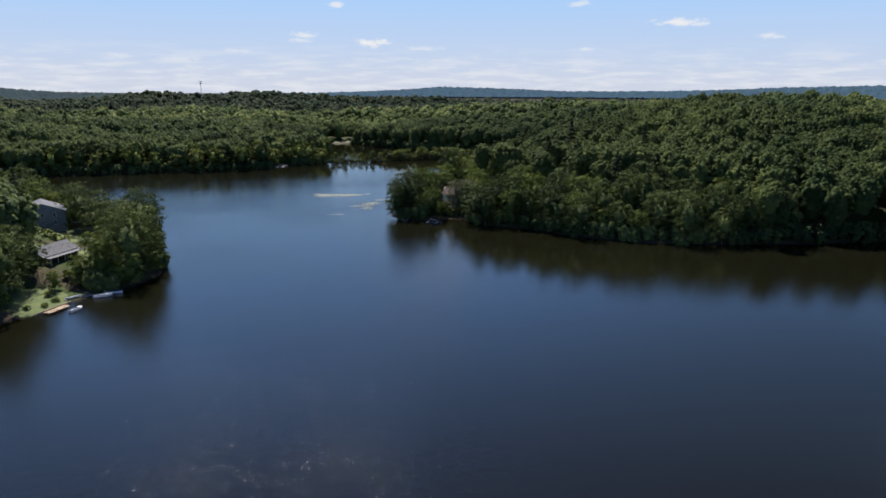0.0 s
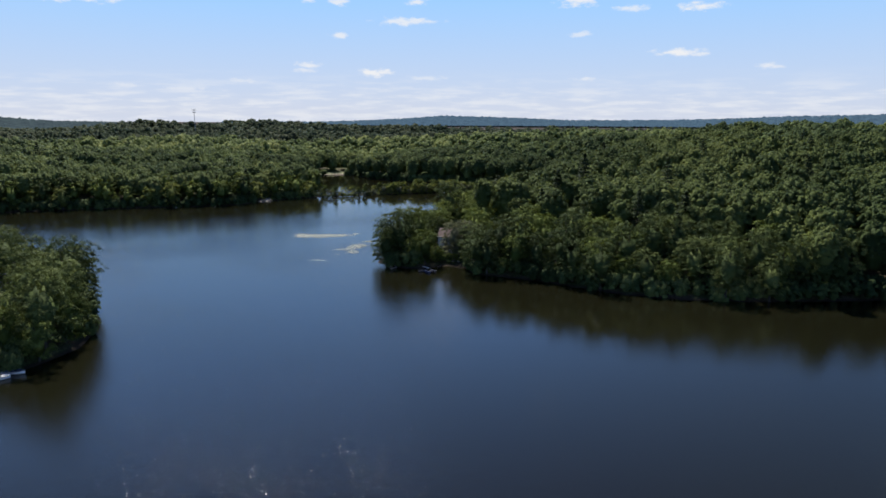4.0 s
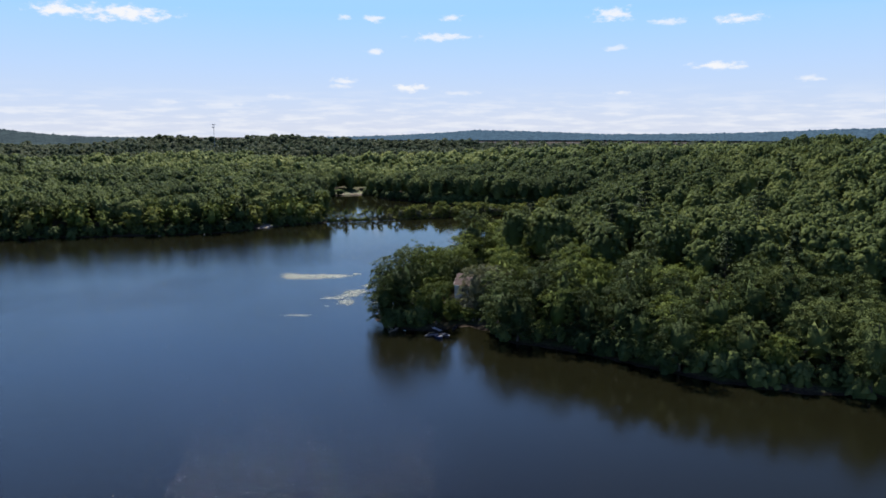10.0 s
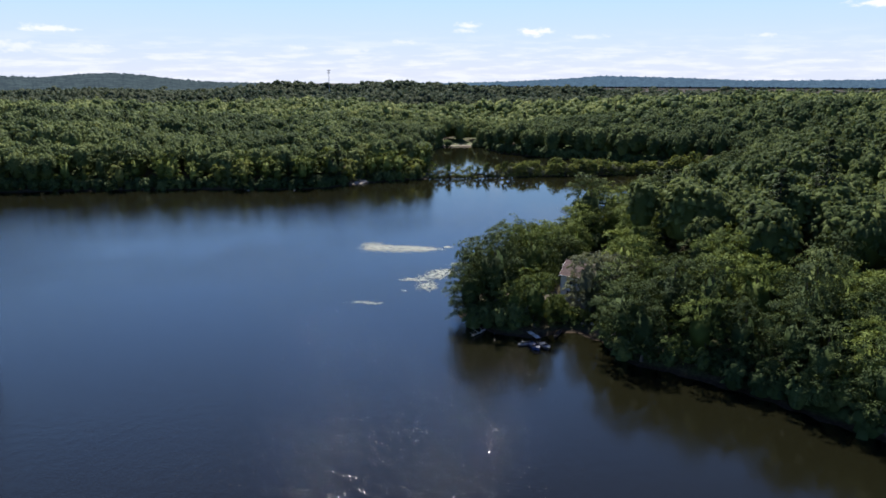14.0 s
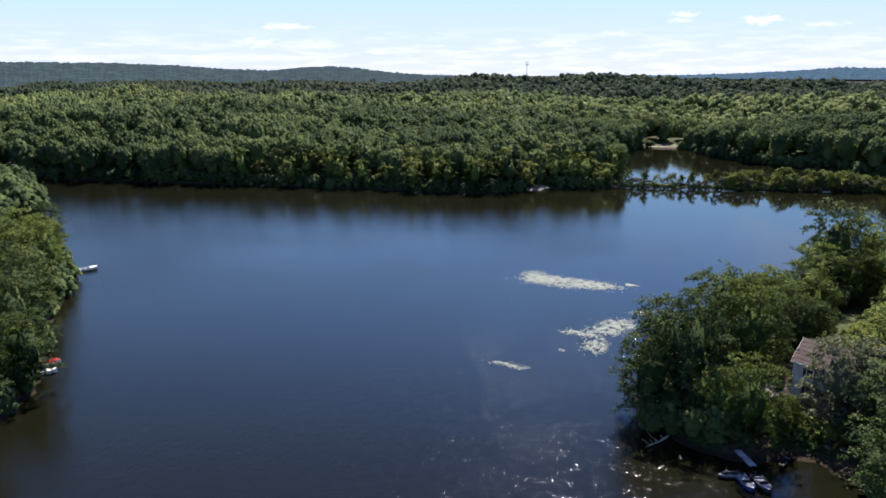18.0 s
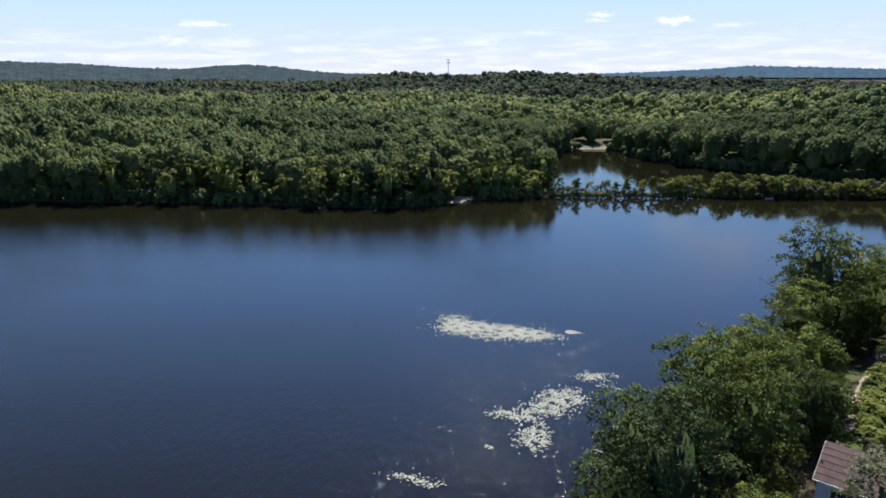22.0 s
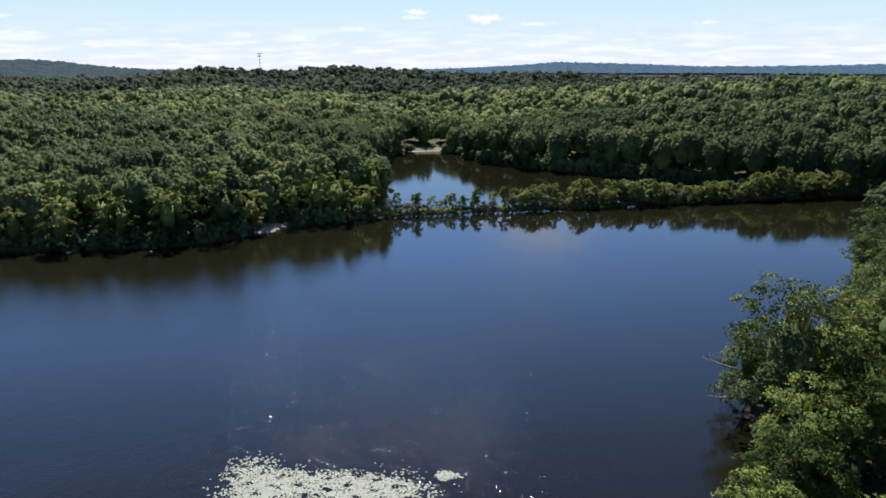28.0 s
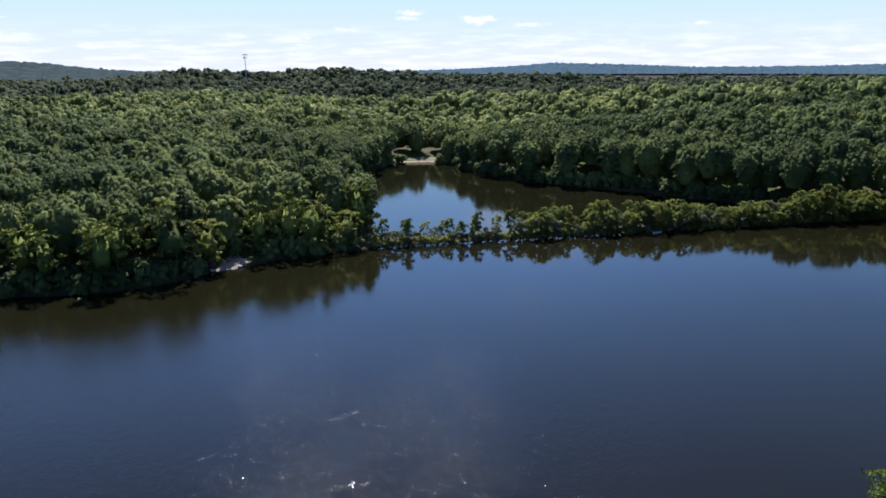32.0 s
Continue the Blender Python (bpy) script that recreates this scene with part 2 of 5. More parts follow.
def water_material():
    m, n, out = material("lake_water")
    where = n.add("ShaderNodeNewGeometry").outputs["Position"]
    murk = n.mix(n.noise(where, 0.02, 3), (0.0064, 0.0064, 0.0030, 1), (0.0086, 0.0086, 0.0042, 1))
    breeze = n.ramp(n.noise(where, 0.012, 3), 0.35, 0.68, 0.45, 1.0)
    long_waves = n.noise(n.vec("MULTIPLY", where, (1.0, 0.6, 1)), 0.8, 2.0, 0.5)
    ripples = n.noise(n.vec("MULTIPLY", where, (1.0, 0.75, 1)), 3.6, 2.0, 0.6)
    rise = n.math("ADD", n.math("MULTIPLY", long_waves, 0.14), n.math("MULTIPLY", ripples, 0.14))
    # the far end lies in the lee of the wood
    spot = n.add("ShaderNodeSeparateXYZ", Vector=where)
    lee = n.ramp(spot.outputs[1], 400.0, 495.0, 1.0, 0.12)
    lee = n.math("MULTIPLY", lee, n.ramp(spot.outputs[0], -5.0, 40.0, 1.0, 0.4))
    rise = n.math("MULTIPLY", n.math("MULTIPLY", rise, breeze), lee)
    bump = n.add("ShaderNodeBump", Height=rise, Strength=1.0, Distance=0.38)
    # wind wavelets: small steep facets, each with a slope of its own, that flash where they face the sun
    crest = n.add("ShaderNodeTexVoronoi", {}, Vector=n.vec("MULTIPLY", where, (0.8, 1.2, 0)), Scale=8.4)
    tilt = n.add("ShaderNodeSeparateXYZ", Vector=crest.outputs["Color"])
    steep = n.math("POWER", tilt.outputs[2], 1.2)
    slope_x = n.math("MULTIPLY", n.math("MULTIPLY", n.math("SUBTRACT", tilt.outputs[0], 0.5), steep), 0.33)
    slope_y = n.math("MULTIPLY", n.math("MULTIPLY", n.math("SUBTRACT", tilt.outputs[1], 0.5), steep), 0.56)
    facet = n.vec("NORMALIZE", n.add("ShaderNodeCombineXYZ", X=slope_x, Y=slope_y, Z=1.0).outputs[0])
    gusts = n.ramp(n.noise(where, 0.45, 3, 0.65), 0.34, 0.62, 0.05, 0.36)
    on_facet = n.math("LESS_THAN", crest.outputs["Distance"], n.math("MULTIPLY", gusts, n.ramp(lee, 0.3, 0.7)))
    facing = n.add("ShaderNodeMix", {"data_type": "VECTOR"})
    n.put(facing, "i0", on_facet)
    n.put(facing, "i4", bump.outputs[0])
    n.put(facing, "i5", facet)
    s = n.add("ShaderNodeBsdfPrincipled", Base_Color=murk, Roughness=n.math("MULTIPLY_ADD", on_facet, 0.10, 0.05), IOR=1.333, Normal=facing.outputs[1])
    n.tree.links.new(s.outputs[0], out.inputs[0])
    return m


def far_hill_material(name, colour, haze_glow):
    """Wooded hills kilometres away; the blue of the air is put into their colour and emission."""
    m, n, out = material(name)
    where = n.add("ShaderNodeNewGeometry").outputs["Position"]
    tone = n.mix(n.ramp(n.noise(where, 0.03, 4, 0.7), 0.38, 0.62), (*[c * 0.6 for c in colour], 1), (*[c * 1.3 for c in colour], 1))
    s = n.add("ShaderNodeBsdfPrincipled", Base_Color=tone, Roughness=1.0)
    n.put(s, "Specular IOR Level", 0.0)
    # an even emission stands in for haze; the woods themselves give off no light
    n.put(s, "Emission Color", (*haze_glow, 1))
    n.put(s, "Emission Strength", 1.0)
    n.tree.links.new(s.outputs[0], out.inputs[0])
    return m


GROUND, WATER = ground_material(), water_material()
LEAF_OAK = leaf_material("oak_leaves", (0.026, 0.044, 0.016), (0.056, 0.082, 0.028), (0.115, 0.145, 0.047), 0.12)
LEAF_MAPLE = leaf_material("maple_leaves", (0.044, 0.068, 0.018), (0.099, 0.136, 0.032), (0.181, 0.219, 0.056), 0.16)
LEAF_PALE = leaf_material("silver_leaves", (0.066, 0.080, 0.046), (0.110, 0.126, 0.076), (0.165, 0.180, 0.115), 0.25)
LEAF_PINE = leaf_material("pine_needles", (0.016, 0.028, 0.012), (0.030, 0.047, 0.019), (0.050, 0.072, 0.030), 0.08)
LEAF_SHRUB = leaf_material("shrub_leaves", (0.075, 0.105, 0.026), (0.145, 0.180, 0.048), (0.210, 0.235, 0.075), 0.42, 0.35)
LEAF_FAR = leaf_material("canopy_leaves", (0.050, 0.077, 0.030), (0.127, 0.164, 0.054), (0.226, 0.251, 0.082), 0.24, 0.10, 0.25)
# bluish grey leaf tones: the haze of distance is painted into the colour
LEAF_HAZED = leaf_material("outer_canopy_leaves", (0.028, 0.049, 0.033), (0.052, 0.077, 0.045), (0.073, 0.091, 0.050), 0.42, 0.07, 0.15)
LEAF_HILL = leaf_material("hill_oak_leaves", (0.044, 0.067, 0.023), (0.086, 0.113, 0.034), (0.158, 0.183, 0.055), 0.22, 0.10, 0.25)
BARK = surface("bark", (0.035, 0.028, 0.022), (0.10, 0.085, 0.07), 3.0, 0.95, relief=0.6, relief_scale=14)

# ---- the lie of the land ----
# shore of the main lake, from behind the flight round by the wooded point, the causeway and the western shore
LAKE = [(225, -390), (390, -180), (393, 165), (300, 222), (190, 226), (150, 225), (122, 226.5), (98, 231.5), (83.5, 238.5), (73, 247), (62.5, 257), (52, 264),
        (42, 269.2), (39, 279), (33, 285), (25.5, 279), (19.5, 280.5), (11.2, 285), (8.2, 292.5), (10.5, 303), (15, 315), (21, 327), (30, 342), (38, 356), (39.5, 366), (42, 376), (52, 383),
        (66, 398), (81, 423), (99, 453), (127, 487.5), (168, 520.5), (210, 543), (180, 549), (133.5, 540), (72, 525.8), (27, 514.5), (-18, 504), (-30, 498.8), (-42, 493.5),
        (-51, 487.5), (-63, 477), (-72, 466.5), (-81, 460.5), (-105, 456), (-156, 449.2), (-211.5, 436.5), (-292.5, 418.5), (-393, 393), (-342, 378), (-240, 364.5),
        (-177, 333), (-141, 310.5), (-127.5, 298.5), (-112.5, 282), (-93, 265.5), (-84, 256.5), (-78, 243), (-67, 228), (-63.5, 215.5), (-62.6, 201.5), (-68, 189.5),
        (-75.9, 182), (-78.9, 177.5), (-83.4, 168.5), (-89.4, 159.5), (-114.5, 136), (-180, 90), (-255, 0), (-255, -300), (-90, -420)]
POND = [(-42, 660), (-10.5, 664.5), (-4.5, 645), (4.5, 624), (21, 610.5), (39, 600), (69, 583.5), (93, 567), (105, 552), (84, 540), (60, 532.5), (27, 525.8), (-18, 515.2),
        (-27, 513), (-31.5, 525), (-33, 543), (-39, 567), (-45, 588), (-48, 622.5)]
# rises: x, y, height, spread in x and y
HILLS = [(240, 384, 26, 112, 90), (-337.5, 517.5, 12, 135, 67.5), (-60, 1185, 10, 180, 105), (-285, 1140, 10.5, 165, 90), (-900, 1425, 4.5, 450, 300),
         (255, 700, 14, 120, 130), (-135, 225, 9, 52.5, 60), (630, 495, 9, 210, 240)]


def signed_reach(px, py, ring):
    """Distance to the ring's edge, negative inside it."""
    px, py = np.asarray(px, float), np.asarray(py, float)
    best, inside = np.full(px.shape, 1e9), np.zeros(px.shape, bool)
    for (ax, ay), (bx, by) in zip(ring, ring[1:] + ring[:1]):
        dx, dy = bx - ax, by - ay
        s = np.clip(((px - ax) * dx + (py - ay) * dy) / (dx * dx + dy * dy), 0, 1)
        best = np.minimum(best, np.hypot(px - ax - s * dx, py - ay - s * dy))
        if ay != by:
            inside ^= ((ay > py) != (by > py)) & (px < dx * (py - ay) / dy + ax)
    return np.where(inside, -best, best)


def reach(px, py):
    """Metres inland from the nearest water; negative out on it."""
    return np.minimum(signed_reach(px, py, LAKE), signed_reach(px, py, POND))


def smooth(v, low, high):
    s = np.clip((v - low) / (high - low), 0, 1)
    return s * s * (3 - 2 * s)


def ground_height(px, py, inland=None):
    px, py = np.asarray(px, float), np.asarray(py, float)
    d = reach(px, py) if inland is None else inland
    z = np.where(d < 0, np.maximum(d * 0.35, -2.0), 0.3 * smooth(d, -0.2, 1.0) + 0.4 * smooth(d, 1.0, 5.0) + 1.9 * smooth(d, 2, 33))
    z = z + np.where(d > 0, 0.16 * np.sin(px * 0.37 + 1.3 * np.sin(py * 0.21)) * np.sin(py * 0.31) * smooth(d, 1, 6), 0)
    for hx, hy, h, sx, sy in HILLS:
        z = z + h * np.exp(-0.5 * ((px - hx) / sx) ** 2 - 0.5 * ((py - hy) / sy) ** 2) * smooth(d, 0, 60)
    # low swells that run across the valley
    swell = np.sin((py + 0.25 * px + 26 * np.sin(px / 95)) / 23 - 2.2) + 0.5 * np.sin(px / 41 + py / 67)
    z = z + 4.6 * swell * smooth(d, 22, 90) * (1 - smooth(py, 1150, 1400)) * smooth(py, 400, 470)
    return z - 15 * smooth(py, 1350, 3200)


def sheet(name, verts, faces, mat, smooth_faces=False, normals=None):
    """A mesh from arrays of corners and of faces that all have the same number of corners."""
    verts, faces = np.asarray(verts, np.float32), np.asarray(faces, np.int32)
    me = bpy.data.meshes.new(name)
    k = faces.shape[1]
    me.vertices.add(len(verts))
    me.vertices.foreach_set("co", verts.ravel())
    me.loops.add(faces.size)
    me.loops.foreach_set("vertex_index", faces.ravel())
    me.polygons.add(len(faces))
    me.polygons.foreach_set("loop_start", np.arange(0, faces.size, k, dtype=np.int32))
    me.polygons.foreach_set("use_smooth", np.full(len(faces), smooth_faces))
    me.update(calc_edges=True)
    me.validate()
    me.materials.append(mat)
    if normals is not None:
        me.normals_split_custom_set_from_vertices(np.asarray(normals, np.float32))
    return me


def spaced(low, high, step, end, growth=1.22):
    """Even steps from low to high, then growing ones out to -end and end."""
    mid = list(np.arange(low, high + step, step))
    left, right, s = [mid[0]], [mid[-1]], step
    while right[-1] < end or left[-1] > -end:
        s *= growth
        left.append(left[-1] - s)
        right.append(right[-1] + s)
    return np.array(left[:0:-1] + mid + right[1:])


gx, gy = spaced(-405, 300, 3.6, 4900), spaced(120, 690, 3.6, 4900)
mx, my = np.meshgrid(gx, gy)
mz = ground_height(mx, my)
index = np.arange(mx.size).reshape(mx.shape)
quads = np.stack([index[:-1, :-1], index[:-1, 1:], index[1:, 1:], index[1:, :-1]], -1).reshape(-1, 4)
ground = tagged(new("ground", sheet("ground", np.stack([mx, my, mz], -1).reshape(-1, 3), quads, GROUND, True)),
                "wooded ground of leaf litter, mud banks and grass", "ground", kind="structure")

water = tagged(new("water", sheet("water", [(-420, -440, 0), (420, -440, 0), (420, 700, 0), (-420, 700, 0)], [(0, 1, 2, 3)], WATER)),
               "dark blue lake water with small wind ripples", "water", kind="structure")


def far_ridge(name, profile, distance, mat, label):
    """A long wooded ridge far off: heading and crest height pairs swept into a rounded hill with a tree-rough skyline."""
    rng = np.random.default_rng(len(name))
    heads = np.arange(profile[0][0], profile[-1][0], 0.06)
    crest = np.interp(heads, [p[0] for p in profile], [p[1] for p in profile])
    crest = 53.5 + np.tan(np.radians(crest)) * distance
    verts = []
    for back, share in ((-700, -0.3), (-560, 0.0), (-440, 0.22), (-340, 0.40), (-250, 0.56), (-180, 0.68), (-120, 0.80), (-70, 0.90), (-30, 0.96), (0, 1.0), (120, 0.9), (500, 0.1)):
        r = distance + back
        a = np.radians(heads + rng.uniform(-.03, .03, len(heads)))
        verts.append(np.stack([-np.sin(a) * r, np.cos(a) * r + 150, np.maximum(crest * share + np.convolve(rng.normal(0, 1, len(heads) + 8), np.ones(3) / 3, "same")[4:-4] * distance * 0.0009, -5)], -1))
    n, rows = len(heads), len(verts)
    idx = np.arange(n * rows).reshape(rows, n)
    faces = np.stack([idx[:-1, :-1], idx[1:, :-1], idx[1:, 1:], idx[:-1, 1:]], -1).reshape(-1, 4)
    return tagged(new(name, sheet(name, np.concatenate(verts), faces, mat, True)), label, "hill", kind="structure")


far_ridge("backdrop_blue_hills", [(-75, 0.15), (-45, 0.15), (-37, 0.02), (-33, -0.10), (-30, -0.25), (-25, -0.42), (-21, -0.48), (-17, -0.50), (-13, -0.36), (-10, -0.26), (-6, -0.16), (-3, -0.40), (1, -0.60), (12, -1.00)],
          4100, far_hill_material("distant_blue_wood", (0.03, 0.05, 0.06), (0.022, 0.040, 0.070)), "wooded hills on the far horizon in painted blue haze")
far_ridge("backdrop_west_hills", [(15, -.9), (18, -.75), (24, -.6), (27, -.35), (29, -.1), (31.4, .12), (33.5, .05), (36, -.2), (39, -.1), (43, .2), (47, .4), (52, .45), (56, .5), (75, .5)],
          2500, far_hill_material("distant_grey_wood", (0.026, 0.036, 0.032), (0.018, 0.027, 0.040)), "wooded ridge beyond the forest in painted grey haze")

# ---- trees ----
def unit(v):
    return v / np.maximum(np.linalg.norm(v, axis=-1, keepdims=True), 1e-9)


def cards(rng, centres, normals, size, narrow=0.62, loose=0.55, crisp=0.8, bend=0.45):
    """Small bent leaf sprays: one four-cornered blade for each centre, facing roughly along its normal."""
    n = len(centres)
    nrm = unit(normals + rng.normal(0, loose, (n, 3)))
    u = unit(np.cross(nrm, rng.normal(0, 1, (n, 3))))
    v = np.cross(nrm, u)
    s = (size * rng.uniform(0.65, 1.35, n))[:, None]
    droop = nrm * s * rng.uniform(0.2 * bend, bend, (n, 1))
    verts = np.stack([centres + u * s - droop, centres + v * s * narrow * rng.uniform(.7, 1.2, (n, 1)),
                      centres - u * s - droop, centres - v * s * narrow * rng.uniform(.7, 1.2, (n, 1))], 1).reshape(-1, 3)
    soft = unit(nrm * crisp + unit(normals))
    return verts, np.arange(4 * n).reshape(n, 4), np.repeat(soft, 4, axis=0)


def lobes_of(rng, height, radius, base, count, flat=1.0):
    """Rounded masses of a broad-leaved crown: a ring or two low down and a few on top."""
    out = [((0, 0, base + (height - base) * 0.50), radius * 0.62, (height - base) * 0.40)]
    for i in range(count):
        a = i * 2.4 + rng.uniform(-.4, .4)
        level = (i + 0.5) / count * 0.94 + 0.02
        r = radius * 0.80 * math.sqrt(max(1 - (level - 0.42) ** 2 / 0.42, 0.06)) * rng.uniform(.62, 1.14)
        size = radius * rng.uniform(0.13, 0.33)
        out.append(((r * math.cos(a), r * math.sin(a), base + (height - base) * level * 0.86 + size * 0.2), size, size * rng.uniform(.65, .95) * flat))
    return out


def crown_points(rng, lobes, count, tuft=17, spread=0.36):
    """Points with outward normals on the outside of the lobes, gathered in flat tufts with gaps between them."""
    many = max(count // tuft, 8)
    weights = np.array([r * r for _, r, _ in lobes])
    pick = rng.choice(len(lobes), many * 4, p=weights / weights.sum())
    way = unit(rng.normal(0, 1, (many * 4, 3)))
    way[:, 2] = np.where(way[:, 2] < -0.25, -way[:, 2], way[:, 2])
    c = np.array([l[0] for l in lobes])
    r = np.array([(l[1], l[1], l[2]) for l in lobes])
    pts = c[pick] + way * r[pick] * rng.uniform(0.80, 1.20, (many * 4, 1))
    keep = np.ones(len(pts), bool)
    for i in range(len(lobes)):
        inside = (((pts - c[i]) / (r[i] * 0.85)) ** 2).sum(1) < 1
        keep &= ~(inside & (pick != i))
    pts, nrm = pts[keep][:many], unit(way / r[pick])[keep][:many]
    each = rng.integers(0, len(pts), count)
    loose = rng.normal(0, 1, (count, 3)) * spread * np.array([1, 1, .45])
    loose[:, 2] -= (loose[:, 0] * nrm[each, 0] + loose[:, 1] * nrm[each, 1]) * .5
    return pts[each] + loose, unit(nrm[each] + np.array([0, 0, .2]))


def tube(points, radii, sides=6):
    """A tapered limb along a line of points: corners and faces."""
    verts, faces = [], []
    for i, (p, r) in enumerate(zip(points, radii)):
        ahead = Vector(points[min(i + 1, len(points) - 1)]) - Vector(points[max(i - 1, 0)])
        turn = ahead.to_track_quat("Z", "Y")
        for k in range(sides):
            a = 2 * math.pi * k / sides
            verts.append(Vector(p) + turn @ Vector((r * math.cos(a), r * math.sin(a), 0)))
    for i in range(len(points) - 1):
        for k in range(sides):
            j = (k + 1) % sides
            faces.append((i * sides + k, i * sides + j, (i + 1) * sides + j, (i + 1) * sides + k))
    return [tuple(v) for v in verts], faces


def tubes_mesh(name, tubes, mat):
    verts, faces = [], []
    for v, f in tubes:
        faces += [tuple(i + len(verts) for i in q) for q in f]
        verts += v
    return sheet(name, verts, faces, mat, True)


def woody(rng, name, height, base, lobes, girth, limbs):
    """Trunk with limbs that run out into the lobes."""
    lean = rng.uniform(-.05, .05, 2) * height
    line = [(lean[0] * s * s + 0.1 * math.sin(5 * s), lean[1] * s * s, height * 0.82 * s - 0.4 * (s == 0)) for s in (0, .1, .25, .45, .65, .85, 1)]
    tubes = [tube(line, [girth * g for g in (1.35, 1.0, .85, .68, .48, .28, .08)], 7)]
    for (c, r, _) in lobes[1:limbs + 1]:
        start = Vector(line[2]).lerp(Vector(line[4]), rng.uniform(0, 1))
        end = Vector(c)
        mid = start.lerp(end, .5) + Vector((0, 0, -0.08 * (end - start).length))
        tubes.append(tube([tuple(start), tuple(mid), tuple(end)], [girth * .34, girth * .22, girth * .05], 5))
    return tubes_mesh(name, tubes, BARK)


def as_tree(name, trunk, crown, label, group=""):
    """A tree as an Empty at its foot with a trunk and a crown under it."""
    ob = tagged(new(name), label, "tree", group)
    for part_name, me in (("trunk", trunk), ("crown", crown)):
        child = new(part_name, me)
        child.parent = ob
    return ob


def broadleaf(seed, height, radius, base, mat, label, leaves=6400, spray=0.215, count=46, name="broadleaf_tree"):
    rng = np.random.default_rng(seed)
    lobes = lobes_of(rng, height, radius, base, count)
    pts, nrm = crown_points(rng, lobes, leaves)
    v, f, soft = cards(rng, pts, nrm + np.array([0, 0, .08]), spray)
    # the dense inside of the crown
    sides, levels = 9, ((.18, .10), (.33, .24), (.40, .42), (.34, .57), (.16, .68))
    core = np.array([(math.cos(6.2832 * (k + r * .5) / sides) * w * radius, math.sin(6.2832 * (k + r * .5) / sides) * w * radius, base + (height - base) * z)
                     for r, (w, z) in enumerate(levels) for k in range(sides)]) * rng.uniform(.82, 1.12, (sides * 5, 1))
    ring = [(r * sides + k, r * sides + (k + 1) % sides, (r + 1) * sides + (k + 1) % sides, (r + 1) * sides + k) for r in range(4) for k in range(sides)]
    soft = np.concatenate([soft, unit(core - np.array([0, 0, base + (height - base) * .4]))])
    v, f = np.concatenate([v, core]), np.concatenate([f, np.array(ring) + len(v)])
    return as_tree(name, woody(rng, "trunk", height, base, lobes, 0.022 * height, 9), sheet("crown", v, f, mat, True, soft), label, "trees of the lake shore")


def pine(seed, height, radius, label):
    """A white pine: tiers of drooping needle sprays round a straight trunk."""
    rng = np.random.default_rng(seed)
    pts, nrm, tubes = [], [], [tube([(0, 0, -.4), (0, 0, height * .5), (0, 0, height)], [.26, .17, .03], 6)]
    for tier in range(15):
        s = tier / 14
        z, reach_out = height * (0.16 + 0.82 * s), radius * (1 - s) ** 0.75 * rng.uniform(.75, 1.1) + .35
        for k in range(6):
            a = tier * 1.1 + k * 1.047 + rng.uniform(-.25, .25)
            tip = (math.cos(a) * reach_out, math.sin(a) * reach_out, z - 0.10 * reach_out + rng.uniform(-.2, .3))
            tubes.append(tube([(0, 0, z), tip], [.05, .015], 4))
            for q in np.linspace(.3, 1, 9):
                for _ in range(2):
                    pts.append(np.array([tip[0] * q, tip[1] * q, z + (tip[2] - z) * q]) + rng.normal(0, .26, 3))
                    nrm.append((math.cos(a) * .3, math.sin(a) * .3, 1))
    v, f, soft = cards(rng, np.array(pts), np.array(nrm), 0.52, 0.34)
    return as_tree("pine_tree", tubes_mesh("trunk", tubes, BARK), sheet("crown", v, f, LEAF_PINE, True, soft), label, "trees of the lake shore")


def shrub(seed, height, radius, mat, label, leaves=620, spray=0.27, name="shrub"):
    rng = np.random.default_rng(seed)
    lobes = lobes_of(rng, height, radius, 0.1, 9)
    pts, nrm = crown_points(rng, lobes, leaves, 14, .22)
    v, f, soft = cards(rng, pts, nrm + np.array([0, 0, .5]), spray)
    stems = []
    for k in range(5):
        a = k * 1.25
        stems.append(tube([(0.1 * math.cos(a), .1 * math.sin(a), -.25), (radius * .3 * math.cos(a), radius * .3 * math.sin(a), height * .4),
                           (radius * .5 * math.cos(a), radius * .5 * math.sin(a), height * .75)], [.06, .04, .012], 5))
    ob = tagged(new(name), label, "shrub", "shrubs of the shore")
    for part_name, me in (("stem", tubes_mesh("stem", stems, BARK)), ("crown", sheet("crown", v, f, mat, True, soft))):
        new(part_name, me).parent = ob
    return ob


class Planter:
    """Plants copies of a few grown plants; the first planting of each uses the plant itself."""

    def __init__(self, *plants):
        self.plants, self.used = plants, set()
        self.heights = []

    def plant(self, kind, x, y, turn=0.0, scale=1.0, stretch=1.0, sink=0.15):
        ob = self.plants[kind % len(self.plants)]
        z = float(ground_height(x, y)) - sink
        m = pose(x, y, max(z, -0.6), 0, 0, turn) @ Matrix.Diagonal((scale, scale, scale * stretch, 1))
        if ob.name not in self.used:
            self.used.add(ob.name)
            ob.matrix_basis = m
            return ob
        scale_was = ob.scale.copy()
        ob.scale = (1, 1, 1)
        made = copy_thing(ob, m)
        ob.scale = scale_was
        return made


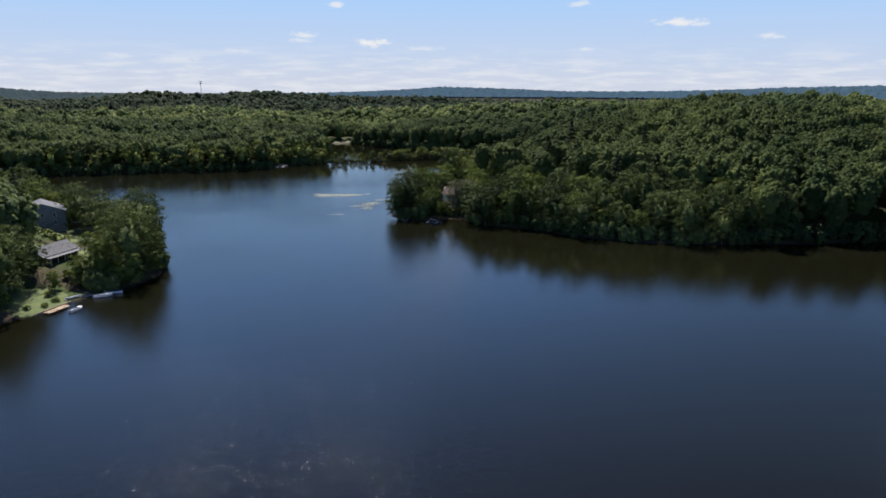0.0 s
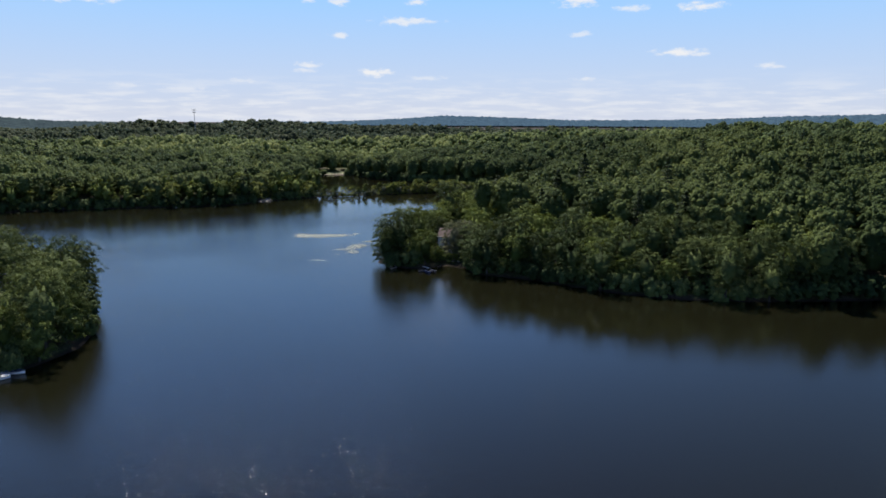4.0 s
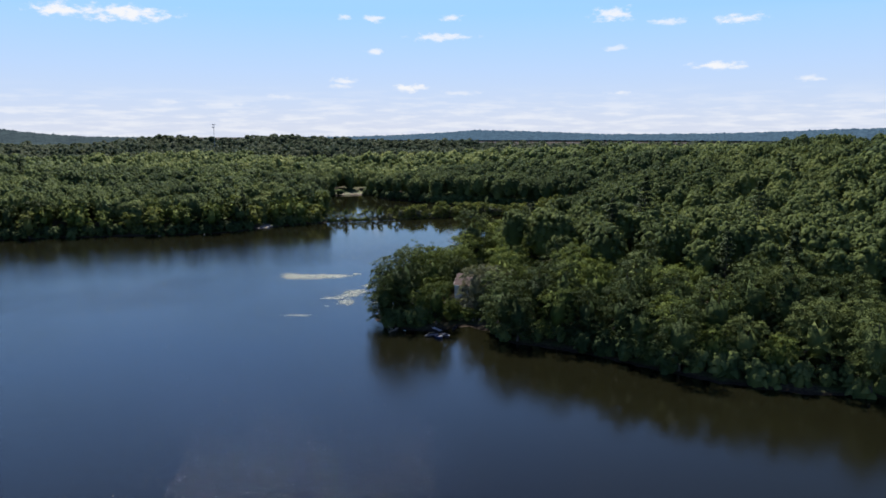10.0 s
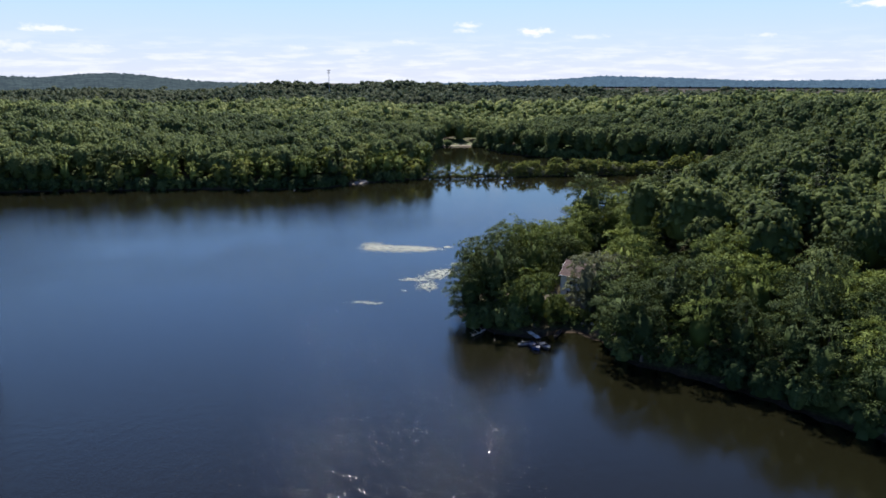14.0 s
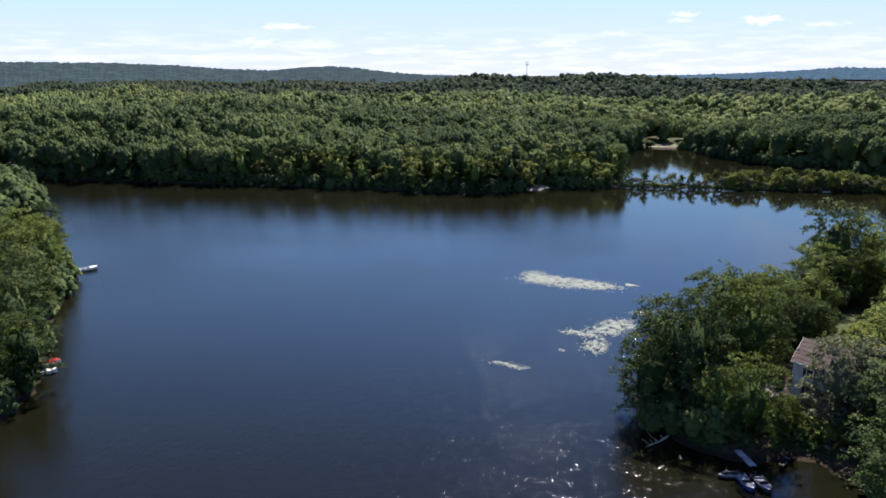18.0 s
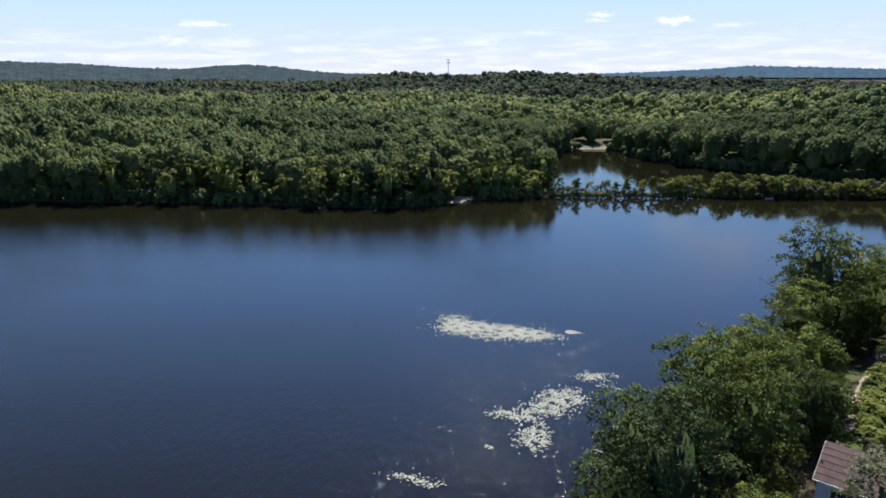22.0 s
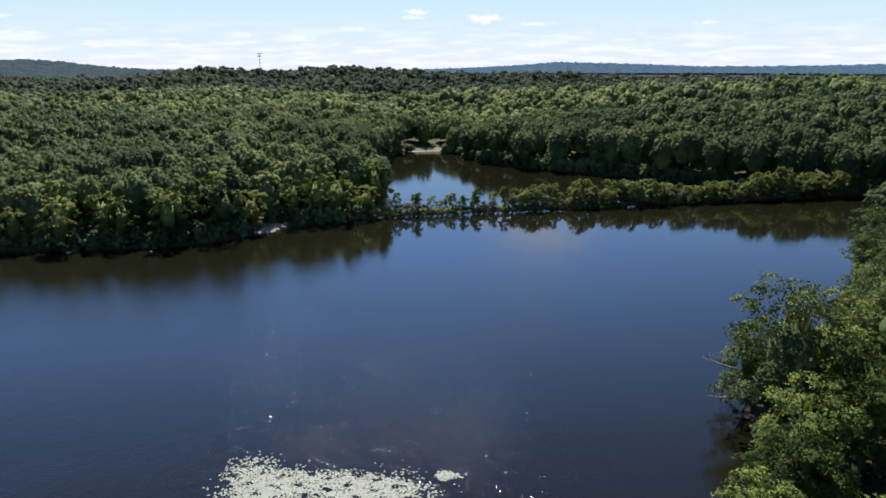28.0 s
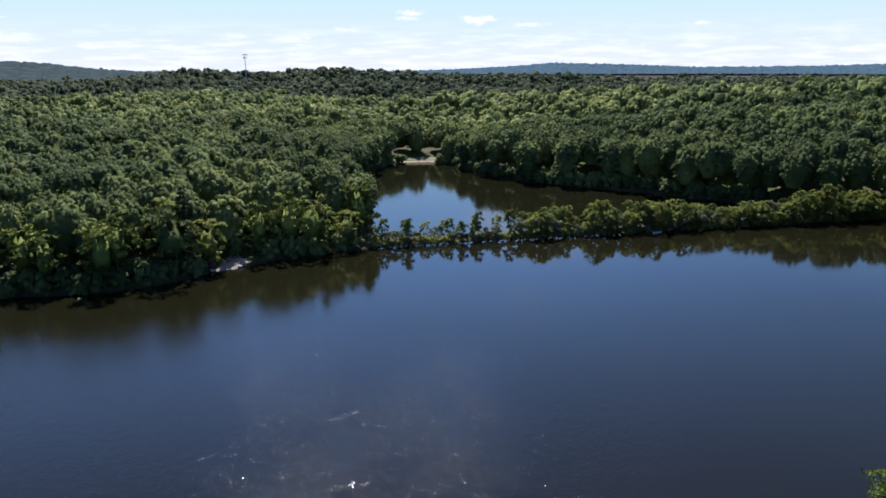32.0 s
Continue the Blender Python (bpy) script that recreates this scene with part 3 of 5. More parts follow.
TREES = Planter(
    broadleaf(1, 19.5, 6.9, 1.5, LEAF_OAK, "tall dark green oak with a broad rounded crown"),
    broadleaf(2, 18.0, 6.3, .9, LEAF_MAPLE, "bright green maple leafed nearly to the ground"),
    broadleaf(3, 21.0, 6.6, 1.8, LEAF_OAK, "tall oak with a lumpy dark crown"),
    broadleaf(4, 16.0, 5.6, .8, LEAF_MAPLE, "light green young maple by the water"),
    broadleaf(5, 18.5, 7.4, 1.2, LEAF_OAK, "spreading oak with heavy low limbs"),
    broadleaf(6, 15.0, 4.8, .6, LEAF_MAPLE, "slender bright green ash tree", count=32),
    broadleaf(7, 15.0, 5.6, .9, LEAF_PALE, "silvery grey-green willow with a loose crown"),
)
SHORE_TREES = Planter(
    broadleaf(31, 19.0, 6.6, 1.0, LEAF_OAK, "dark green oak on the far shore", 1800, .42, 26),
    broadleaf(32, 17.0, 5.8, .8, LEAF_MAPLE, "light green maple on the far shore", 1700, .40, 26),
    broadleaf(33, 18.0, 5.4, .8, LEAF_MAPLE, "upright maple on the far shore", 1700, .40, 26),
    broadleaf(34, 15.0, 5.2, .6, LEAF_SHRUB, "yellow-green birch on the far shore", 1600, .38, 26),
)
PINES = Planter(pine(11, 26.0, 5.4, "dark green white pine above the oaks"), pine(12, 22.0, 4.4, "slim dark pine among broadleaf trees"))
SHRUBS = Planter(
    shrub(21, 3.6, 2.4, LEAF_SHRUB, "bright green shrub on the bank"),
    shrub(22, 5.6, 2.2, LEAF_SHRUB, "tall yellow-green shrub by the water"),
    shrub(23, 2.4, 2.2, LEAF_MAPLE, "low rounded green bush"),
    shrub(24, 4.4, 2.0, LEAF_PALE, "grey-green willow bush by the water"),
    shrub(25, 6.6, 1.5, LEAF_MAPLE, "slim green sapling by the water", 520, .30, "sapling"),
)


# open ground: x, y, radius
OPEN = [(34.5, 300, 6), (38, 308, 8.5), (46, 321, 6), (34, 288, 7.5), (28, 300, 4), (40.5, 323, 2.5), (43.5, 367, 8), (16, 298, 9), (21, 314, 7), (-70, 205, 8), (42, 332, 6), (47, 343, 6.5), (52, 354, 6.5), (58, 365, 6), (49, 331, 7), (-77.4, 179, 11), (-87.4, 200, 14),
        (-97.4, 223, 15), (-108.4, 247, 16), (-114, 257, 12), (-26, 673, 13), (-250, 1092, 4), (-60, 484, 5)]


def wooded(px, py, inland):
    ok = inland > 0.8
    for ox, oy, r in OPEN:
        ok &= np.hypot(px - ox, py - oy) > r
    causeway = (px > -32) & (px < 142) & (py > 492) & (py < 560) & (inland < 13) & (signed_reach(px, py, LAKE) < 20)
    return ok & ~causeway


def scatter(seed, x0, x1, y0, y1, step):
    """A jittered triangular lattice of standing places."""
    rng = np.random.default_rng(seed)
    xs, ys = np.meshgrid(np.arange(x0, x1, step), np.arange(y0, y1, step * 0.87))
    xs = xs + (np.arange(xs.shape[0]) % 2)[:, None] * step / 2
    n = xs.size
    return xs.ravel() + rng.uniform(-.33, .33, n) * step, ys.ravel() + rng.uniform(-.33, .33, n) * step


# the trees that stand near the flight: the point, the western shore and the first row of the far shore
tx, ty = scatter(5, -405, 300, 142, 705, 9.0)
inland = reach(tx, ty)
fit_for_tree = wooded(tx, ty, inland)
on_point = (tx > 0) & (tx < 138) & (ty > 225) & (ty < 450) & (inland < 32)
on_far_shore = (tx > -203) & (tx < -22) & (ty > 442) & (ty < 518) & (inland < 11)
near = on_point | ((tx > -168) & (tx < -52) & (ty > 150) & (ty < 338) & (inland < 26)) | on_far_shore
own = np.flatnonzero(fit_for_tree & near)
pick = random.Random(7)
for i in own:
    edge = inland[i] < 8
    if on_far_shore[i]:
        SHORE_TREES.plant(pick.choice([0, 1, 1, 2, 3, 3]), tx[i], ty[i], pick.uniform(0, 360), pick.uniform(0.8, 1.1), pick.uniform(0.9, 1.1))
    else:
        sunny = tx[i] < 62 and ty[i] > 284
        kind = pick.choice([1, 3, 1, 5, 3, 0, 1, 2] if sunny else [0, 4, 2, 0, 1, 3, 4, 5, 0] if edge else [0, 0, 2, 4, 1, 2, 5])
        TREES.plant(kind, tx[i], ty[i], pick.uniform(0, 360), pick.uniform(0.78, 1.1) * (0.88 if edge else 1.0), pick.uniform(0.9, 1.1))
for x, y, s in ((105, 252, .95), (113, 264, 1.05), (98, 268, .9), (78, 300, 1.0), (92, 312, 1.1), (70, 292, .85), (122, 300, 1.0), (60, 330, .9), (-128, 262, .8), (-72, 482, .75), (-42, 1178, .72), (-36, 1182, .8), (-30, 1176, .7), (-48, 1184, .68), (-20, 1180, .66),
                (-180, 640, .9), (-260, 700, .95), (-330, 620, .9), (-120, 760, .85), (20, 720, .9), (90, 700, 1.0), (-230, 560, .9), (-390, 560, .85), (-60, 830, .9), (150, 640, .9),
                (200, 330, .85), (180, 300, .8), (215, 360, .8), (160, 350, .8), (-310, 820, 1.0), (-420, 760, 1.0), (-500, 700, 1.0), (-560, 820, 1.0), (60, 850, 1.0), (130, 400, .8), (-722, 797, 1), (-714, 806, .9), (-705, 800, .95), (-700, 855, 1), (-690, 860, .9), (-682, 850, .9), (-674, 858, 1), (-536, 815, 1), (-528, 820, .9), (-520, 812, .8), (-869, 1376, 1), (-860, 1370, .9), (-800, 1390, .9), (-780, 1380, .8), (-409, 572, .7), (-640, 1000, .9), (-630, 1006, .8), (-450, 1100, .9), (-440, 1094, .8), (10, 1010, .8), (18, 1016, .9), (100, 930, .9), (220, 850, .9), (228, 858, .8)):
    PINES.plant(int(x) % 2, x, y, x * 7, s)

# the rest of the wood, one mesh a belt: crowns with a solid heart and leaf sprays round it
def crown_template(seed, clumps, sprays, size, sides=8, rings=4):
    """Corners and faces of one broad crown, its radius 1 and its height 2.9: a dark heart, domed leaf clumps over it, loose sprays."""
    rng = np.random.default_rng(seed)
    verts, faces = [], []

    def add(v, f):
        faces.append(np.asarray(f) + sum(len(q) for q in verts))
        verts.append(np.asarray(v))

    heart = []
    for r in range(rings):
        q = r / (rings - 1)
        w, z = (.42, .70, .72, .40)[int(q * 3.001)], 0.30 + 2.05 * q
        heart += [(math.cos(2 * math.pi * (k + r * .5) / sides) * w, math.sin(2 * math.pi * (k + r * .5) / sides) * w, z) for k in range(sides)]
    hf = [(r * sides + k, r * sides + (k + 1) % sides, (r + 1) * sides + (k + 1) % sides, (r + 1) * sides + k) for r in range(rings - 1) for k in range(sides)]
    top = (rings - 1) * sides
    hf += [(top + k, top + k + 1, top + sides - 2 - k, top + sides - 1 - k) for k in range(sides // 2 - 1)]
    add(np.array(heart) * rng.uniform(.85, 1.08, (len(heart), 1)), hf)
    # clumps: flattened caps spread evenly over the dome and, thinner, down its sides
    square = np.arange(4) * math.pi / 2
    cap_f = [(4, 5, 6, 7)] + [(k, (k + 1) % 4, 4 + (k + 1) % 4, 4 + k) for k in range(4)]
    centres, ways = [], []
    for i in range(clumps):
        up = 1.0 - 1.45 * (i + .5) / clumps
        a = i * 2.39996 + rng.uniform(-.35, .35)
        out = math.sqrt(max(1 - up * up, 0))
        swell = rng.uniform(.80, 1.08)
        c = np.array([out * math.cos(a) * .80, out * math.sin(a) * .80, 1.75 + (.88 if up > 0 else 1.9) * up]) * np.array([swell, swell, 1]) + np.array([0, 0, rng.uniform(-.16, .12)])
        r = rng.uniform(.65, 1.4) * 1.42 / math.sqrt(clumps)
        lean = np.array([math.cos(a), math.sin(a)]) * out * .25
        turn = rng.uniform(0, 3)
        low = [(r * math.cos(h + turn), r * math.sin(h + turn), -r * rng.uniform(.30, .75)) for h in square]
        upper = [(r * .62 * math.cos(h + turn + .4), r * .62 * math.sin(h + turn + .4), r * rng.uniform(.20, .52)) for h in square]
        cap = np.array(low + upper)
        cap *= rng.uniform(.70, 1.25, (8, 1))
        cap[:, 2] -= (cap[:, 0] * lean[0] + cap[:, 1] * lean[1]) * 1.6
        add(c + cap, cap_f)
        centres.append(c)
        ways.append((out * math.cos(a), out * math.sin(a), max(up, 0) + .5))
    if sprays:
        pick = rng.integers(0, clumps, sprays)
        spread = rng.normal(0, .62 / math.sqrt(clumps), (sprays, 3)) + np.array(ways)[pick] * .10
        v, f, _ = cards(rng, np.array(centres)[pick] + spread, np.array(ways)[pick], size, 0.8, 0.7, 0.35, 0.3)
        add(v, f)
    return np.concatenate(verts), np.concatenate(faces)


def stand_height(px, py):
    """Older and younger stands of trees."""
    return 1 + .13 * np.sin(px / 31 + 1.7 * np.sin(py / 47)) * np.sin(py / 23 + 1.2 * np.sin(px / 67)) + .10 * np.sin(px / 83 + py / 39)


def belt(name, px, py, seed, clumps, sprays, size, height, radius, label, mat=None, sides=8, rings=4):
    """A stretch of wood as one mesh: broad crowns of six shapes, each turned and sized for itself."""
    rng = np.random.default_rng(seed)
    all_v, all_f, start = [], [], 0
    kinds = rng.integers(0, 6, len(px))
    pz = ground_height(px, py)
    for k in range(6):
        v, f = crown_template(seed + k, clumps, sprays, size, sides, rings)
        sel = np.flatnonzero(kinds == k)
        n = len(sel)
        if not n:
            continue
        a, r, h = rng.uniform(0, 6.283, n), radius * rng.uniform(.75, 1.25, n), height * (1 + rng.uniform(-.17, .13, n)) * stand_height(px[sel], py[sel])
        c, s = np.cos(a)[:, None], np.sin(a)[:, None]
        x = (v[:, 0] * c - v[:, 1] * s) * r[:, None] + px[sel][:, None]
        y = (v[:, 0] * s + v[:, 1] * c) * r[:, None] + py[sel][:, None]
        # the dome keeps its own shape; only the height of its foot changes with the tree
        z = np.minimum(v[:, 2] * r[:, None] * .92, v[:, 2] / 2.9 * h[:, None] * 2) + (h - 2.62 * r * .92)[:, None] + pz[sel][:, None]
        all_v.append(np.stack([x, y, z], -1).reshape(-1, 3))
        all_f.append((f[None] + (np.arange(n) * len(v))[:, None, None] + start).reshape(-1, 4))
        start += n * len(v)
    me = sheet(name, np.concatenate(all_v), np.concatenate(all_f), mat or LEAF_FAR, True)
    return tagged(new(name, me), label, "forest", kind="stuff")


def in_sight(px, py):
    """Inside the fan of land that the flight looks over."""
    return (np.degrees(np.arctan2(-px, py + 10)) > -43) & (np.degrees(np.arctan2(-px, py - 150)) < 66)


rest = fit_for_tree & ~near & in_sight(tx, ty) & (ty > 190)
hillside = rest & (tx > 30) & (ty < 440) & (inland < 130)
belt("hillside_forest", tx[hillside], ty[hillside], 30, 80, 150, 0.05, 18.0, 5.7, "broadleaf wood climbing the hill behind the point", LEAF_HILL)
rest &= ~hillside
edge = rest & (inland < 42) & (ty > 420)
belt("shore_forest", tx[edge], ty[edge], 50, 80, 170, 0.05, 17.0, 5.5, "light green broadleaf wood standing along the far shore")
rest &= ~edge
belt("near_forest", tx[rest], ty[rest], 40, 52, 60, 0.055, 17.5, 5.9, "dense broadleaf wood round the lake, many greens")
fx, fy = scatter(6, -900, 640, 420, 900, 12.0)
seen = wooded(fx, fy, reach(fx, fy)) & ~((fx > -405) & (fx < 300) & (fy < 705)) & in_sight(fx, fy)
belt("middle_forest", fx[seen], fy[seen], 60, 22, 10, 0.08, 17.5, 7.4, "unbroken green forest canopy beyond the lake", sides=6, rings=2)
mx2, my2 = scatter(7, -1300, 900, 900, 1400, 13.8)
seen = in_sight(mx2, my2) & (np.hypot(mx2 + 250, my2 - 1092) > 5)
belt("outer_forest", mx2[seen], my2[seen], 70, 12, 0, 0.2, 17.5, 8.8, "green forest canopy rising to a low hill", LEAF_HAZED, sides=4, rings=2)
vx, vy = scatter(8, -2600, 1700, 1400, 3300, 41.0)
seen = in_sight(vx, vy)
belt("far_forest", vx[seen], vy[seen], 80, 10, 0, 0.3, 17.0, 24.0, "distant forest canopy running to the hills", LEAF_HAZED, sides=4, rings=2)

# low growth that hides the foot of the wood along the water
ux, uy = scatter(9, -405, 300, 142, 680, 3.9)
ui = reach(ux, uy)
low = (ui > 0.6) & (ui < 8) & (uy > 148) & in_sight(ux, uy)
for ox, oy, r in OPEN:
    low &= np.hypot(ux - ox, uy - oy) > r * 0.9
low &= ~((ux > -34) & (ux < 142) & (uy > 492) & (uy < 560))
close = low & (((ux > 0) & (ux < 75) & (uy > 250) & (uy < 400)) | ((ux < -55) & (ux > -120) & (uy < 290)))
belt("bank_undergrowth", ux[close], uy[close], 95, 26, 120, 0.08, 4.6, 2.2, "dense leafy bushes overhanging the banks", LEAF_OAK)
low &= ~close
belt("shore_undergrowth", ux[low], uy[low], 90, 14, 24, 0.13, 4.8, 2.4, "low bushes and saplings along the water's edge", LEAF_OAK, sides=6, rings=4)

# ---- things ----
def part(name, bm, mat, parent=None, label=""):
    """Links a bmesh as one mesh object under a thing or under a part."""
    me = bpy.data.meshes.new(name)
    bm.to_mesh(me)
    bm.free()
    me.materials.append(mat)
    ob = new(name, me)
    if parent is not None:
        ob.parent = parent
    if label:
        ob["label"] = label
    return ob


def box(x0, x1, y0, y1, z0, z1, bevel=0.0, bm=None):
    bm = bm or bmesh.new()
    made = bmesh.ops.create_cube(bm, size=1, matrix=Matrix.Translation(((x0 + x1) / 2, (y0 + y1) / 2, (z0 + z1) / 2)) @ Matrix.Diagonal((x1 - x0, y1 - y0, z1 - z0, 1)))
    if bevel:
        edges = list({e for v in made["verts"] for e in v.link_edges})
        bmesh.ops.bevel(bm, geom=edges, offset=bevel, segments=1, affect="EDGES")
    return bm


def rod(a, b, r0, r1=None, sides=8, bm=None):
    """A round bar from a to b."""
    bm = bm or bmesh.new()
    a, b = Vector(a), Vector(b)
    turn = (b - a).to_track_quat("Z", "Y").to_matrix().to_4x4()
    bmesh.ops.create_cone(bm, cap_ends=True, segments=sides, radius1=r0, radius2=r0 if r1 is None else r1, depth=(b - a).length,
                          matrix=Matrix.Translation((a + b) / 2) @ turn)
    return bm


def prism(outline, y0, y1):
    """A solid from an outline in x and z, drawn out along y."""
    bm = bmesh.new()
    front = [bm.verts.new((x, y0, z)) for x, z in outline]
    back = [bm.verts.new((x, y1, z)) for x, z in outline]
    bm.faces.new(front)
    bm.faces.new(back[::-1])
    for i in range(len(outline)):
        j = (i + 1) % len(outline)
        bm.faces.new((front[j], front[i], back[i], back[j]))
    bmesh.ops.recalc_face_normals(bm, faces=bm.faces)
    return bm


def loft(sections):
    """A skin over rings of points that all have the same number."""
    bm = bmesh.new()
    rings = [[bm.verts.new(p) for p in ring] for ring in sections]
    for r, s in zip(rings, rings[1:]):
        for i in range(len(r)):
            j = (i + 1) % len(r)
            bm.faces.new((r[i], r[j], s[j], s[i]))
    bm.faces.new(rings[0][::-1])
    bm.faces.new(rings[-1])
    bmesh.ops.recalc_face_normals(bm, faces=bm.faces)
    for f in bm.faces:
        f.smooth = True
    return bm


SIDING = surface("white_siding", (0.62, 0.62, 0.60), (0.80, 0.80, 0.78), 0.8, 0.6)
# blue-grey paint, its tones lowered to carry the shade of the trees
SHADED_BLUE_SIDING = surface("blue_grey_siding", (0.13, 0.16, 0.19), (0.21, 0.24, 0.28), 0.8, 0.7)
DARK_SIDING = surface("brown_siding", (0.05, 0.035, 0.028), (0.10, 0.075, 0.06), 1.0, 0.8)
ROOF_BROWN = surface("brown_shingle", (0.075, 0.050, 0.044), (0.135, 0.092, 0.084), 1.4, 0.9, relief=0.5, relief_scale=9)
ROOF_GREY = surface("grey_shingle", (0.09, 0.09, 0.10), (0.19, 0.19, 0.20), 1.4, 0.9, relief=0.5, relief_scale=9)
TRIM = surface("white_trim", (0.70, 0.70, 0.68), (0.84, 0.84, 0.82), 2.0, 0.5)
SHUTTER = surface("black_shutter", (0.012, 0.012, 0.014), (0.03, 0.03, 0.034), 3.0, 0.6)
CONCRETE = surface("concrete", (0.20, 0.19, 0.18), (0.36, 0.35, 0.33), 1.5, 0.9, relief=0.4)
PLANK = surface("tan_plank", (0.30, 0.20, 0.12), (0.48, 0.35, 0.24), 1.6, 0.8, relief=0.5, relief_scale=30, spread=0.5)
PLANK_GREY = surface("bleached_plank", (0.42, 0.41, 0.38), (0.66, 0.65, 0.61), 1.6, 0.8, relief=0.5, relief_scale=30, spread=0.4)
POST = surface("weathered_post", (0.07, 0.055, 0.04), (0.16, 0.13, 0.10), 3.0, 0.9, relief=0.5)
HULL_WHITE = surface("white_gelcoat", (0.72, 0.72, 0.72), (0.86, 0.86, 0.86), 2.0, 0.25)
HULL_BLUE = surface("blue_gelcoat", (0.02, 0.045, 0.14), (0.035, 0.07, 0.20), 2.0, 0.25)
HULL_DARK = surface("dark_gelcoat", (0.015, 0.017, 0.022), (0.035, 0.038, 0.045), 2.0, 0.3)
VINYL = surface("grey_vinyl", (0.22, 0.22, 0.23), (0.38, 0.38, 0.38), 4.0, 0.6)
RED_TRIM = surface("red_paint", (0.30, 0.02, 0.02), (0.42, 0.04, 0.03), 3.0, 0.4)
STEEL = surface("dull_steel", (0.35, 0.35, 0.36), (0.55, 0.55, 0.56), 3.0, 0.4, 0.9)
GALVANISED = surface("galvanised_pole", (0.22, 0.23, 0.24), (0.36, 0.37, 0.38), 0.5, 0.5, 0.6)
BLACK_PLASTIC = surface("black_plastic", (0.012, 0.012, 0.012), (0.03, 0.03, 0.03), 4.0, 0.5)
SAND = surface("pale_sand", (0.17, 0.14, 0.11), (0.30, 0.25, 0.20), 0.5, 0.95, relief=0.5, relief_scale=5)
SOIL = surface("dug_soil", (0.05, 0.035, 0.025), (0.11, 0.08, 0.06), 1.5, 0.95, relief=0.8, relief_scale=5)
LAWN = surface("mown_lawn", (0.07, 0.10, 0.024), (0.14, 0.17, 0.045), 0.35, 0.9, relief=0.7, relief_scale=14)
DRY_GRASS = surface("dry_grass", (0.08, 0.095, 0.035), (0.16, 0.17, 0.07), 0.5, 0.95, relief=0.7, relief_scale=8)
STONE = surface("grey_stone", (0.16, 0.15, 0.14), (0.32, 0.30, 0.28), 1.5, 0.9, relief=0.6, relief_scale=7, spread=0.5)
DRIFTWOOD = surface("bleached_wood", (0.25, 0.22, 0.19), (0.44, 0.40, 0.35), 2.0, 0.9, relief=0.6)


def glass_material():
    m, n, out = material("window_glass")
    b = n.add("ShaderNodeBsdfPrincipled", Roughness=0.03, IOR=1.45)
    n.put(b, "Base Color", (0.02, 0.025, 0.03, 1))
    n.tree.links.new(b.outputs[0], out.inputs[0])
    return m


GLASS = glass_material()


# -- open patches of ground, laid over the land --
def draped(name, outline, mat, label, category, step=1.0, lift=0.06, level=None, kind="structure"):
    """A thin sheet of another ground cover that follows the land inside an outline."""
    ring = [tuple(p) for p in outline]
    xs, ys = [p[0] for p in ring], [p[1] for p in ring]
    ax, ay = np.arange(min(xs) - step, max(xs) + 2 * step, step), np.arange(min(ys) - step, max(ys) + 2 * step, step)
    px, py = np.meshgrid(ax, ay)
    d = signed_reach(px, py, ring)
    wave = 0.5 * np.sin(px * 1.7 + py * 0.9) + 0.4 * np.sin(py * 2.3 - px * 0.7)
    fall = np.maximum(d + 0.35 * wave, 0)
    pz = (ground_height(px, py) if level is None else np.maximum(ground_height(px, py), level)) + lift - 0.5 * fall
    idx = np.arange(px.size).reshape(px.shape)
    faces = np.stack([idx[:-1, :-1], idx[:-1, 1:], idx[1:, 1:], idx[1:, :-1]], -1).reshape(-1, 4)
    near_edge = (d.ravel()[faces] < step).any(1)
    me = sheet(name, np.stack([px, py, pz], -1).reshape(-1, 3), faces[near_edge], mat, True)
    return tagged(new(name, me), label, category, kind=kind)


draped("path", [(39.4, 322), (40.8, 322), (45.2, 334), (52.6, 353), (59, 366), (57.6, 366.6), (51.2, 354), (43.7, 335.5)], SAND, "sandy footpath between the trees", "path")
draped("yard", [(24, 296), (31, 292), (46, 292), (45, 297), (32.5, 298.5), (31, 305), (27, 304)], SAND, "trodden sandy yard beside the white house", "yard", 0.8)
draped("garden", [(42, 323), (46, 319), (52, 328), (55, 341), (52, 345), (46.6, 335)], LAWN, "rough grass of the garden behind the house", "grass", 0.9)
draped("vegetable_bed", [(44, 318), (50, 319.5), (49, 326), (45, 324.5)], SOIL, "dug brown garden bed", "garden bed", 0.8, 0.14)
draped("lawn_lower", [(-80.4, 169), (-77.4, 176), (-80.4, 184), (-86.4, 188), (-93.4, 185), (-91.4, 175), (-86.4, 168)], LAWN, "mown lawn sloping to the dock", "lawn")
draped("lawn_upper", [(-84.4, 210), (-80.4, 219), (-92.4, 223), (-106.4, 218), (-103.4, 208), (-94.4, 208)], LAWN, "bright mown lawn between two houses", "lawn")
draped("lawn_street", [(-98.4, 231), (-94.4, 245), (-110.4, 255), (-120.4, 251), (-114.4, 237)], LAWN, "shaded lawn before the blue house", "lawn")
draped("beach", [(-64, 478), (-59.5, 480.5), (-57.5, 485), (-60.5, 487), (-63.5, 482)], SAND, "small sandy landing under the trees", "beach", 0.8, 0.1, 0.25)
draped("pond_beach", [(-43, 665), (-30, 666.5), (-10, 669.5), (-8, 671.5), (-30, 669), (-43, 667.5)], SAND, "pale sandy edge of the pond", "beach", 1.0, 0.08, 0.3)
draped("pond_meadow", [(-44, 670), (-30, 671.5), (-8, 673.5), (-8, 676), (-26, 678), (-44, 675)], DRY_GRASS, "dry grass strip behind the pond beach", "grass", 1.5, 0.25)


